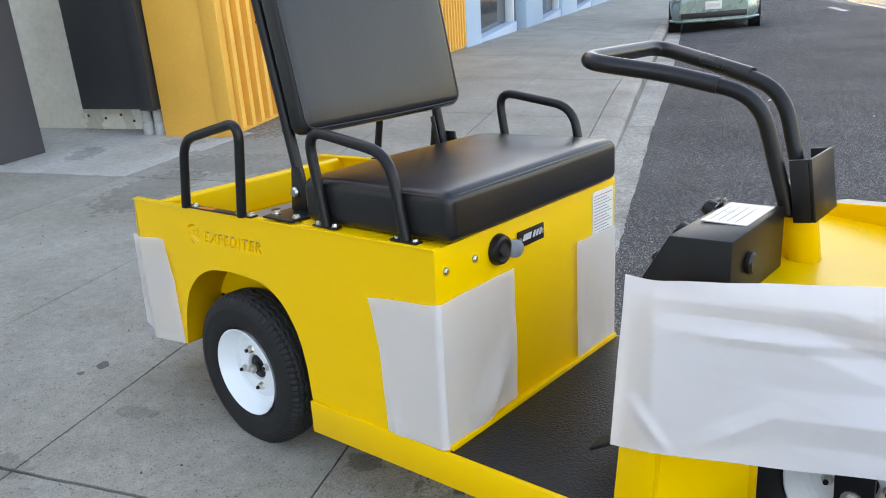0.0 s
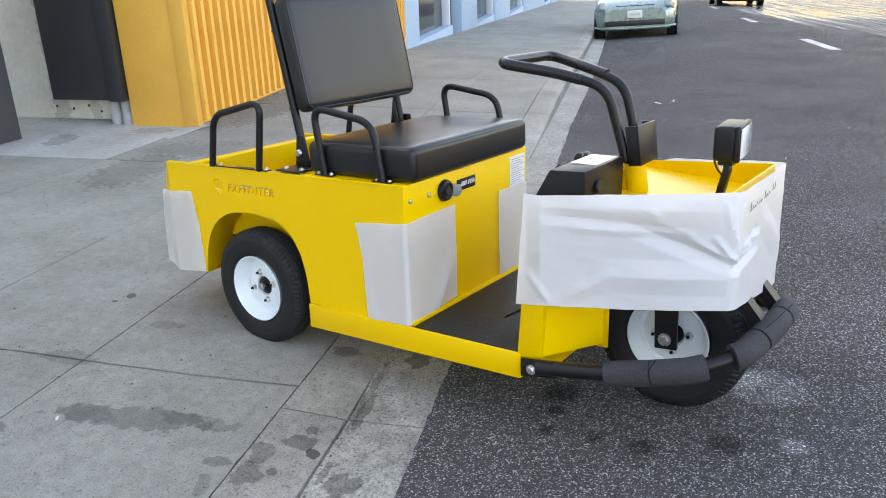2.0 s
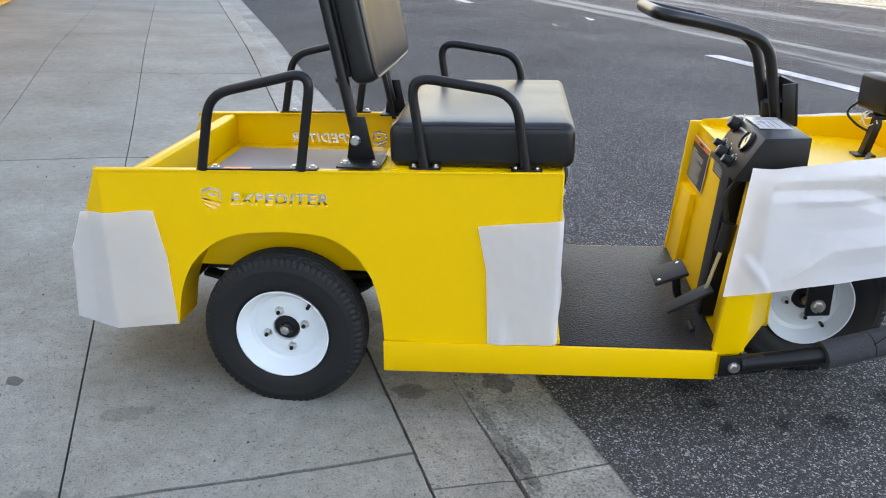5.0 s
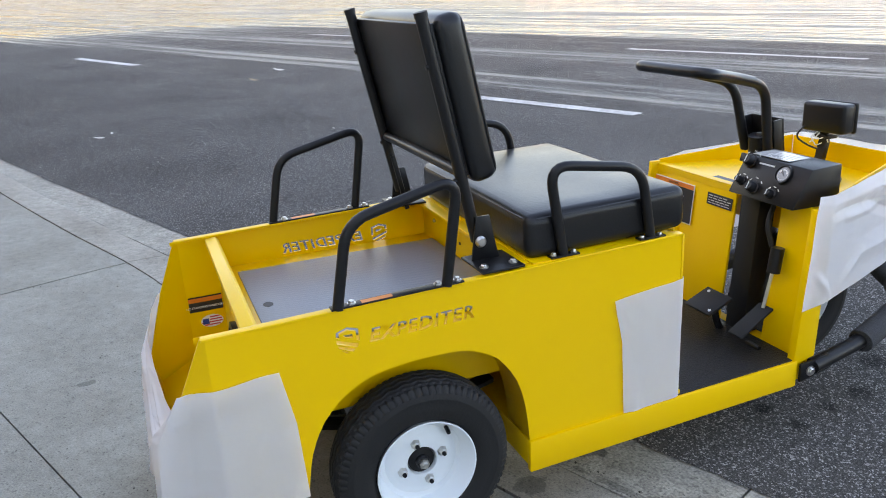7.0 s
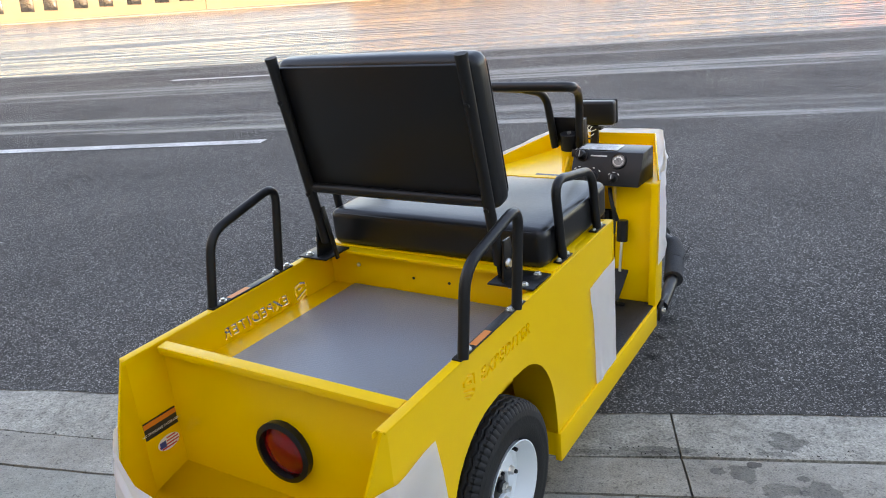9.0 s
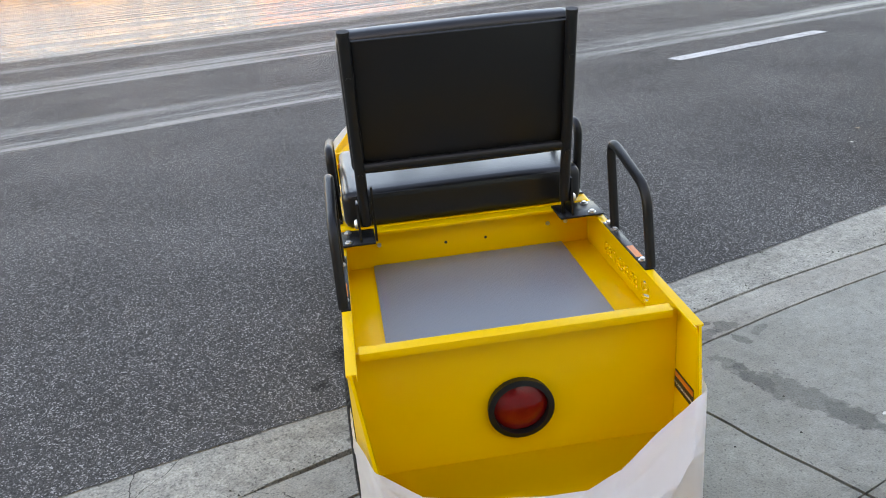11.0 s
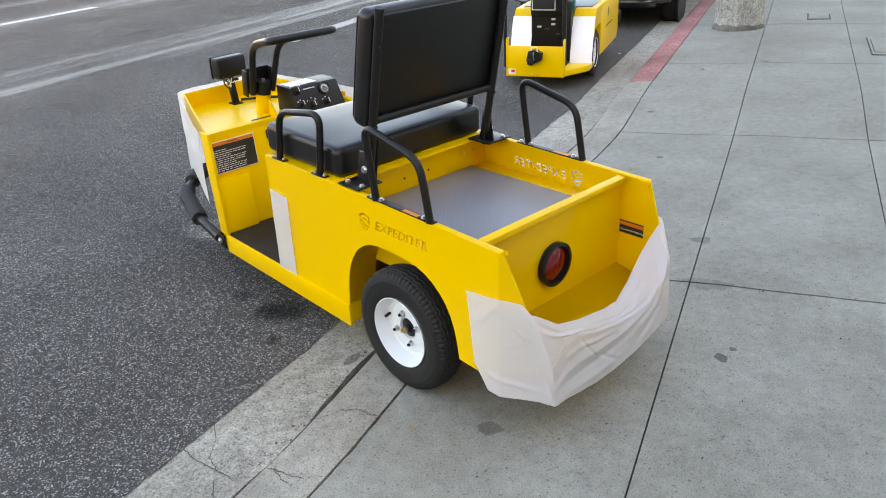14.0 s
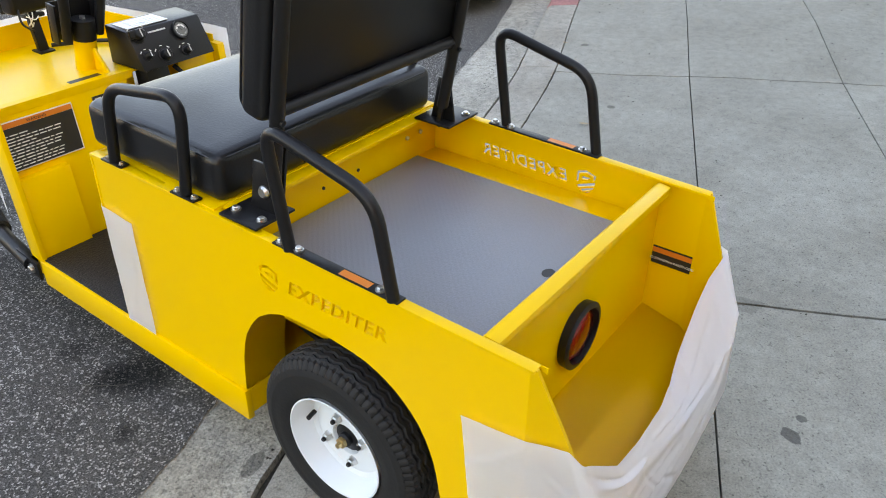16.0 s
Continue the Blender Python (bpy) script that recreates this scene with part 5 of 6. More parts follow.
# front wheel, fork and bumper
wheel("wheel", 1.350, -0.012, 0.222, -1, cart, 2.0, 0.215, 0.11)
for s in (-1, 1):
    fork = part("fork_blade", prism([(1.318, 0.45), (1.385, 0.45), (1.391, 0.21), (1.329, 0.205)], s * 0.092, s * 0.104, 'y', 0.002), BLACK, cart, "flat black steel fork blade")
    bolt(fork, (1.357, s * 0.105, 0.236), 'y', 0.013, s * 0.010)
part("fork_head", box(1.31, 1.40, -0.104, 0.104, 0.445, 0.47, 0.004), BLACK, cart)
BUMP = [(1.10, -0.352, 0.190), (1.30, -0.335, 0.215), (1.485, -0.290, 0.252), (1.585, -0.200, 0.282), (1.625, -0.06, 0.318)]
BUMP = BUMP + [(x, -y, z) for x, y, z in reversed(BUMP)]
bum = part("front_bumper", tube(BUMP, 0.021, None, 16, 0.08), BLACK, cart, "black tubular front bumper with foam sleeves")
for s in (-1, 1):
    part("bumper_plate", prism([(1.052, 0.155), (1.052, 0.207), (1.15, 0.220), (1.16, 0.175)], s * 0.352, s * 0.360, 'y', 0.001), BLACK, bum)
    bolt(bum, (1.085, s * 0.361, 0.183), 'y', 0.010, s * 0.008)
    f1 = [(1.29, s * -0.3365, 0.2138), (1.40, s * -0.311, 0.234)]
    f2 = [(1.402, s * -0.3105, 0.2345), (1.485, s * -0.289, 0.2522), (1.52, s * -0.265, 0.261)]
    f3 = [(1.570, s * -0.212, 0.278), (1.588, s * -0.195, 0.284), (1.606, s * -0.13, 0.300)]
    f4 = [(1.608, s * -0.125, 0.302), (1.625, s * -0.064, 0.3175), (1.625, s * -0.005, 0.3185)]
    for f in (f1, f2, f3, f4):
        part("foam_sleeve", tube(f, 0.034, None, 18, 0.03), FOAM, bum, "dark grey foam sleeve")
    part("cable_tie", tube([(1.401, s * -0.340, 0.25), (1.43, s * -0.36, 0.30)], 0.0015, None, 5, 0), INK, bum)
    part("bumper_stay", prism([(1.455, 0.475), (1.490, 0.475), (1.622, 0.318), (1.598, 0.300)], s * 0.055, s * 0.095, 'y'), BLACK, bum)
part("cable_tie", tube([(1.62, -0.12, 0.335), (1.67, -0.09, 0.40)], 0.0015, None, 5, 0), INK, bum)


def decal(y, x0, x1, z, flag):
    """Black notice with an orange heading on the inside of a side panel, read from the bed's middle."""
    s = 1 if y > 0 else -1
    w = x1 - x0
    m = frame_of((x0 if s > 0 else x1, y, z), (1 if s > 0 else -1, 0, 0), (0, 0, 1))
    d = part("warning_label", moved(plate(w, 0.044, 0.001), m), INK, cart, "black label with orange heading, no standing passengers")
    part("label_heading", moved(plate(w, 0.012, 0.0006), m @ Matrix.Translation((0, 0.028, 0.001))), ORANGE, d)
    text_mesh("NO STANDING PASSENGERS", 0.0083, LABEL_WHITE, d, m @ Matrix.Translation((w / 2, 0.010, 0.0012)), 0.0002, 'CENTER')
    if flag:
        f = part("flag_sticker", moved(lathe([(0, 0.001), (0.030, 0.001), (0.030, 0), (0, 0)], 32, 'z'), m @ pose(0.055, -0.032, 0) @ Matrix.Diagonal((1, 0.6, 1, 1))), LABEL_WHITE, cart, "oval sticker with red stripes and a blue field")
        for i in range(4):
            hw = 0.028 * math.sqrt(1 - ((i - 1.5) / 2.3) ** 2)
            part("stripe", moved(box(0.055 - hw * 0.2 if i > 1 else 0.055 - hw, 0.055 + hw, -0.0445 + 0.0075 * i, -0.041 + 0.0075 * i, 0.001, 0.0014, 0), m), LABEL_RED, f)
        part("canton", moved(box(0.030, 0.047, -0.040, -0.024, 0.0012, 0.0017, 0), m), LABEL_BLUE, f)


decal(-0.3385, -0.440, -0.350, 0.414, False)
decal(0.3385, -0.440, -0.350, 0.405, True)

# ---- masking paper taped over the cart's corners ----


def paper(name, rows, label, creases=(), wrinkle=0.001, out=1, seed=0, nz=30, gap=0.003, floor=-0.002):
    """A hung sheet: rows of bottom and top points (x, y, z, x, y, z) along its run, with a ridge point between them where it folds.
    creases: (run, height, run, height, half width, depth), straight folds in parts of the run and of the height."""
    pts = []
    rows = [r if len(r) == 9 else r[:3] + tuple(p + (q - p) * 0.6 for p, q in zip(r[:3], r[3:])) + r[3:] for r in rows]
    for a, b in zip(rows, rows[1:]):
        d = max(math.hypot(b[3] - a[3], b[4] - a[4]), math.hypot(b[6] - a[6], b[7] - a[7]))
        n = max(2, int(d / 0.0045))
        pts += [[p + (q - p) * i / n for p, q in zip(a, b)] for i in range(n)]
    pts.append(list(rows[-1]))
    pts = [pts[0]] + [[(p[i] + 6 * q[i] + r[i]) / 8 for i in range(9)] for p, q, r in zip(pts, pts[1:], pts[2:])] + [pts[-1]]
    run = [0.0]
    for a, b in zip(pts, pts[1:]):
        run.append(run[-1] + math.hypot(b[3] - a[3], b[4] - a[4]))
    bm = bmesh.new()
    grid = []
    for i, p in enumerate(pts):
        a, b = pts[max(i - 1, 0)], pts[min(i + 1, len(pts) - 1)]
        d = Vector((b[3] - a[3], b[4] - a[4], 0)).normalized()
        n = Vector((d.y, -d.x, 0)) * out
        lo, ridge, hi = Vector(p[:3]), Vector(p[3:6]), Vector(p[6:])
        lo.z += 0.003 * noise.noise((run[i] * 9, seed, 0))
        hi.z += 0.003 * noise.noise((run[i] * 11, seed, 5))
        u = run[i] / run[-1]
        line = []
        for j in range(nz + 1):
            t = j / nz
            at = lo.lerp(ridge, t / 0.6) if t < 0.6 else ridge.lerp(hi, (t - 0.6) / 0.4)
            w = wrinkle * (noise.noise((at.x * 6 + seed, at.y * 6, at.z * 5)) + 0.6 * noise.noise((at.x * 16, at.y * 16 + seed, at.z * 19)))
            w += wrinkle * 1.5 * (0.5 - abs(noise.noise((u * 9 + t * 4, t * 3.5 - u * 4, seed + 2))))
            for u0, t0, u1, t1, size, depth in creases:
                # distance in the sheet, with the height weighed as a fifth of the run
                q, e, f = Vector((u, t * 0.22)), Vector((u0, t0 * 0.22)), Vector((u1, t1 * 0.22))
                c = max(0, min(1, (q - e).dot(f - e) / max(1e-9, (f - e).length_squared)))
                w += depth * max(0, 1 - (q - e.lerp(f, c)).length / size) * math.sin(math.pi * (0.12 + c * 0.76))
            line.append(bm.verts.new(at + n * (gap + max(floor, w))))
        grid.append(line)
    for a, b in zip(grid, grid[1:]):
        for j in range(nz):
            bm.faces.new((a[j], b[j], b[j + 1], a[j + 1]))
    bmesh.ops.solidify(bm, geom=bm.faces[:], thickness=0.0008)
    return tagged(part(name, bm, PAPER, None, label, CART), category="paper")


def upright(rows):
    return [(x, y, lo, x, y, hi) for x, y, lo, hi in rows]


# the tail's sheet: bottom, ridge and top edge; the strip above the ridge is folded in over the tail's lip
TAIL_PAPER = [(-0.283, -0.3465, 0.222, -0.292, -0.3465, 0.40, -0.314, -0.3465, 0.520), (-0.38, -0.3465, 0.208, -0.38, -0.3465, 0.516), (-0.444, -0.3465, 0.201, -0.443, -0.3465, 0.512), (-0.515, -0.311, 0.196, -0.484, -0.331, 0.508),
              (-0.574, -0.299, 0.205, -0.556, -0.305, 0.40, -0.505, -0.328, 0.505), (-0.579, -0.278, 0.200, -0.567, -0.280, 0.40, -0.500, -0.315, 0.490), (-0.580, -0.24, 0.188, -0.571, -0.245, 0.345, -0.490, -0.29, 0.455),
              (-0.582, -0.17, 0.172, -0.572, -0.18, 0.297, -0.490, -0.23, 0.402), (-0.584, -0.09, 0.158, -0.572, -0.10, 0.288, -0.495, -0.165, 0.338), (-0.584, 0.0, 0.150, -0.572, 0.0, 0.300, -0.512, -0.09, 0.318),
              (-0.585, 0.09, 0.150, -0.572, 0.09, 0.321, -0.532, 0.01, 0.337), (-0.586, 0.17, 0.160, -0.574, 0.17, 0.350, -0.545, 0.13, 0.367), (-0.586, 0.23, 0.168, -0.575, 0.23, 0.345, -0.550, 0.235, 0.398), (-0.584, 0.274, 0.165, -0.578, 0.284, 0.300, -0.530, 0.312, 0.452),
              (-0.55, 0.297, 0.175, -0.545, 0.302, 0.31, -0.510, 0.326, 0.482), (-0.448, 0.345, 0.168, -0.448, 0.3455, 0.482), (-0.405, 0.3465, 0.170, -0.39, 0.3465, 0.475), (-0.352, 0.3465, 0.245, -0.328, 0.3465, 0.469)]
paper("masking_paper", TAIL_PAPER, "crumpled white masking paper wrapped round the cart's tail",
                   [(0.77, 0.60, 0.34, 0.63, 0.007, -0.007), (0.77, 0.26, 0.33, 0.56, 0.017, 0.009), (0.768, 0.14, 0.40, 0.36, 0.012, -0.006), (0.765, 0.05, 0.46, 0.16, 0.014, 0.006), (0.74, 0.44, 0.50, 0.52, 0.008, 0.005),
                    (0.765, 0.86, 0.66, 0.66, 0.010, 0.008), (0.775, 0.94, 0.72, 0.80, 0.008, -0.006), (0.62, 0.80, 0.40, 0.74, 0.010, 0.005), (0.52, 0.66, 0.32, 0.84, 0.010, -0.005), (0.30, 0.52, 0.44, 0.30, 0.014, 0.008),
                    (0.28, 0.34, 0.42, 0.10, 0.014, -0.007), (0.26, 0.70, 0.34, 0.46, 0.010, 0.006), (0.80, 0.80, 0.90, 0.52, 0.008, 0.003), (0.79, 0.55, 0.772, 0.02, 0.007, 0.006), (0.86, 0.80, 0.81, 0.72, 0.008, 0.003),
                    (0.90, 0.95, 0.99, 0.6, 0.010, 0.003), (0.80, 0.16, 0.98, 0.20, 0.010, 0.004), (0.58, 0.30, 0.50, 0.10, 0.008, -0.004), (0.66, 0.52, 0.60, 0.30, 0.007, -0.003)], 0.0016, -1, 3, 90, 0.005, -0.010)
paper("masking_paper", [(0.496, -0.3465, 0.207, 0.488, -0.3465, 0.40, 0.466, -0.3465, 0.510)] + upright([(0.56, -0.3465, 0.208, 0.520), (0.652, -0.3475, 0.212, 0.531), (0.6605, -0.342, 0.214, 0.532), (0.6605, -0.22, 0.224, 0.535), (0.6615, -0.105, 0.232, 0.537)]),
                   "white masking paper taped round the seat box corner", [(0.62, 0.0, 0.99, 0.42, 0.05, 0.010), (0.72, 0.0, 0.86, 0.30, 0.03, 0.007), (0.05, 0.1, 0.12, 0.0, 0.05, 0.006)], 0.0012, 1, 8)
paper("masking_paper", upright([(0.6605, 0.155, 0.216, 0.524), (0.6605, 0.25, 0.214, 0.522), (0.6605, 0.342, 0.210, 0.519), (0.652, 0.3475, 0.208, 0.518), (0.60, 0.3465, 0.205, 0.514), (0.548, 0.3465, 0.20, 0.508)]),
      "white masking paper taped round the seat box corner", [(0.0, 0.2, 0.2, 0.0, 0.04, 0.005)], 0.0012, 1, 15)
NOSE = [(1.040, -0.352, 0.364, 0.672), (1.108, -0.354, 0.374, 0.672), (1.122, -0.350, 0.375, 0.672), (1.32, -0.288, 0.384, 0.683), (1.45, -0.247, 0.394, 0.690), (1.548, -0.216, 0.402, 0.698), (1.558, -0.200, 0.402, 0.700),
        (1.558, -0.05, 0.380, 0.698), (1.558, 0.10, 0.355, 0.696), (1.556, 0.19, 0.345, 0.694), (1.545, 0.214, 0.345, 0.690), (1.45, 0.246, 0.38, 0.680), (1.32, 0.288, 0.36, 0.663), (1.20, 0.330, 0.345, 0.650), (1.125, 0.354, 0.335, 0.628)]
nose_paper = paper("masking_paper", [(1.036, -0.352, 0.364, 1.060, -0.353, 0.672)] + upright(NOSE)[1:], "crumpled white masking paper wrapped round the cart's nose, with a scribble",
                   [(0.055, 0.82, 0.20, 0.76, 0.018, -0.012), (0.19, 0.77, 0.375, 0.40, 0.024, -0.017), (0.12, 0.90, 0.36, 0.84, 0.030, 0.008), (0.16, 0.30, 0.37, 0.27, 0.034, 0.010), (0.10, 0.10, 0.17, 0.30, 0.018, 0.006), (0.30, 0.63, 0.378, 0.42, 0.010, 0.012),
                    (0.345, 0.62, 0.385, 0.38, 0.009, 0.012), (0.385, 0.36, 0.47, 0.62, 0.012, -0.022), (0.39, 0.36, 0.50, 0.46, 0.010, -0.016), (0.36, 0.90, 0.383, 0.42, 0.008, 0.008), (0.385, 0.38, 0.386, 0.38, 0.022, -0.020), (0.10, 0.72, 0.30, 0.66, 0.012, 0.006), (0.23, 0.86, 0.25, 0.83, 0.012, 0.008),
                    (0.40, 0.52, 0.49, 0.58, 0.010, 0.012), (0.50, 0.7, 0.66, 0.3, 0.03, 0.014), (0.70, 0.4, 0.90, 0.7, 0.03, -0.012), (0.72, 0.75, 0.95, 0.55, 0.02, 0.014), (0.02, 0.3, 0.06, 0.02, 0.01, 0.006)], 0.0014, 1, 21, 100, 0.005, -0.030)
y = -0.165
for i, (w, z0, h) in enumerate(((0.008, 0.640, 0.024), (0.012, 0.642, 0.010), (0.010, 0.642, 0.009), (0.016, 0.643, 0.010), (0.012, 0.644, 0.009), (0.008, 0.644, 0.010), (0, 0, 0), (0.010, 0.645, 0.022), (0.012, 0.646, 0.010), (0.014, 0.647, 0.010), (0, 0, 0), (0.012, 0.650, 0.020), (0.010, 0.651, 0.019))):
    if w:
        part("pen_stroke", tube([(1.569, y, z0), (1.569, y + w * 0.5, z0 + h), (1.569, y + w, z0 + 0.001)], 0.00055, None, 5, 0), DIAL, nose_paper)
    y += w + 0.007 if w else 0.016

# ---- other vehicles ----


def placed(k, n, turn=0.0, dz=0.0):
    """On the ground at (k, n); its x then runs along the kerb and follows the slope."""
    p = KN @ Vector((k, -n, level(k, n, False) + dz))
    return Matrix.Translation(p) @ KN.to_3x3().to_4x4() @ Matrix.Rotation(radians(turn), 4, 'Z') @ Matrix.Rotation(-math.atan(SLOPE), 4, 'Y')


TEAL = material("green_enamel", (0.02, 0.2, 0.12), 0.4, vary=0.1)
tractor = empty("tow_tractor", placed(-3.70, 0.90, 3), "yellow electric tow tractor with white paper on its fenders", "tow tractor")
part("front_plate", box(-0.012, 0.0, -0.222, 0.222, 0.10, 0.335, 0.003), YELLOW, tractor)
for s, top in ((-1, 0.395), (1, 0.385)):
    part("plate_edge", prism([(-0.05, 0.10), (0.004, 0.10), (0.004, top - 0.03), (-0.01, top), (-0.05, top)], s * 0.225 - 0.005, s * 0.225 + 0.005, 'y', 0.002), YELLOW, tractor)
hitch = part("hitch", prism([(-0.055, 0.235), (-0.040, 0.305), (0.005, 0.315), (0.030, 0.300), (0.068, 0.295), (0.062, 0.235), (0.020, 0.225), (-0.010, 0.195), (-0.045, 0.200)], 0.0, 0.06, 'x', 0.006), BLACK, tractor, "black cast tow hitch")
part("hitch_pin", tube([(0.04, -0.02, 0.30), (0.04, -0.02, 0.335), (0.04, 0.028, 0.335), (0.04, 0.028, 0.295)], 0.004, None, 8, 0.01), LABEL_WHITE, hitch)
part("jaw", box(0.04, 0.085, -0.04, 0.005, 0.205, 0.25, 0.008), BLACK, hitch)
part("chain", tube([(0.063, 0.005, 0.30), (0.066, 0.002, 0.265), (0.064, 0.012, 0.24)], 0.004, None, 6, 0.01), STEEL, hitch)
part("sticker", box(0.0005, 0.0015, -0.212, -0.155, 0.118, 0.158, 0), LABEL_WHITE, tractor, "small flag sticker")
part("sticker_print", box(0.0016, 0.0022, -0.190, -0.160, 0.130, 0.152, 0), LABEL_RED, tractor)
for y in (-0.02, 0.02):
    bolt(tractor, (0.0, y, 0.118), 'x', 0.005, 0.004)
part("step", prism([(-0.02, -0.222), (-0.02, 0.222), (-0.27, 0.378), (-0.42, 0.378), (-0.42, -0.29), (-0.27, -0.29)], 0.10, 0.145, 'z', 0.003), YELLOW, tractor)
part("step_mat", box(-0.34, -0.03, -0.20, 0.20, 0.146, 0.155, 0.002), MAT_RUBBER, tractor)
part("control_tower", prism([(-0.66, 0.155), (-0.40, 0.155), (-0.40, 0.50), (-0.36, 0.54), (-0.35, 0.98), (-0.66, 0.98)], -0.125, 0.150, 'y', 0.006), BLACK, tractor, "black control tower")
part("display", box(-0.351, -0.335, -0.112, 0.085, 0.555, 0.725, 0.003), INK, tractor)
part("display_heading", box(-0.3345, -0.3335, -0.10, 0.075, 0.695, 0.715, 0), ORANGE, tractor)
part("display_trim", tube([(-0.335, 0, 0.56), (-0.335, -0.105, 0.56), (-0.335, -0.105, 0.722), (-0.335, 0.08, 0.722), (-0.335, 0.08, 0.56), (-0.335, 0, 0.56)], 0.003, None, 6, 0.004), LABEL_WHITE, tractor)
for y, z, m in ((0.055, 0.48, GREY_PLATE), (0.055, 0.44, GREY_PLATE), (-0.06, 0.42, GREY_PLATE), (0.0, 0.40, BLACK), (0.09, 0.36, BLACK)):
    part("switch", box(-0.41, -0.385, y - 0.016, y + 0.016, z - 0.007, z + 0.007, 0.003), m, tractor)
part("grab_post", tube([(-0.02, -0.240, 0.17), (-0.02, -0.240, 1.05)], 0.014, None, 10, 0), BLACK, tractor)
part("grab_post", tube([(-0.22, 0.185, 0.15), (-0.24, 0.175, 1.00)], 0.019, None, 10, 0), BLACK, tractor)
part("side_console", box(-0.52, -0.36, 0.150, 0.205, 0.16, 0.62, 0.006), BLACK, tractor)
part("green_post", tube([(-0.42, 0.215, 0.54), (-0.42, 0.215, 0.86)], 0.012, None, 8, 0), TEAL, tractor)
FEND = [(-0.345, 0.13), (-0.375, 0.28), (-0.415, 0.40), (-0.465, 0.49), (-0.53, 0.545), (-0.80, 0.548)]
INNER = [(-0.80, 0.52), (-0.76, 0.50), (-0.76, 0.405), (-0.62, 0.405), (-0.50, 0.40), (-0.42, 0.33), (-0.37, 0.22), (-0.355, 0.13)]
for s, y0, y1 in ((1, 0.208, 0.378), (-1, -0.290, -0.128)):
    part("fender", prism(FEND + INNER, y0, y1, 'y', 0.0), YELLOW, tractor)
    sheet_line = FEND[:4]
    part("masking_paper", prism([(x + 0.004, z + 0.003) for x, z in sheet_line] + [(x + 0.0008, z + 0.001) for x, z in reversed(sheet_line)], y0 - 0.004, y1 + 0.004, 'y'), PAPER, tractor, "white masking paper on the fender")
    wheel("wheel", -0.578, s * 0.325 if s > 0 else -0.235, 0.190, s, tractor, 0.4 * s + 1, 0.190, 0.100)
part("body", prism([(-0.765, 0.13), (-0.765, 0.548), (-1.72, 0.548), (-1.72, 0.20), (-1.66, 0.13)], -0.290, 0.377, 'y', 0.004), YELLOW, tractor, "yellow battery cover and chassis")
part("deck", box(-1.68, -0.60, -0.24, 0.33, 0.5485, 0.556, 0.002), BED, tractor, "pale grey load deck")
for i in range(8):
    part("side_print", box(-1.05 - 0.045 * i, -1.02 - 0.045 * i, 0.3772, 0.3780, 0.325, 0.340, 0), INK, tractor)
part("side_emblem", prism([(-1.14, 0.40), (-1.11, 0.44), (-1.11, 0.48), (-1.16, 0.48), (-1.16, 0.43)], 0.3772, 0.3780, 'y'), INK, tractor)
part("bumper_roller", moved(lathe([(0, 0.05), (0.05, 0.05), (0.06, 0.03), (0.06, -0.03), (0.05, -0.05), (0, -0.05)], 20, 'z'), Matrix.Translation((-1.76, 0.34, 0.31))), RUBBER, tractor)


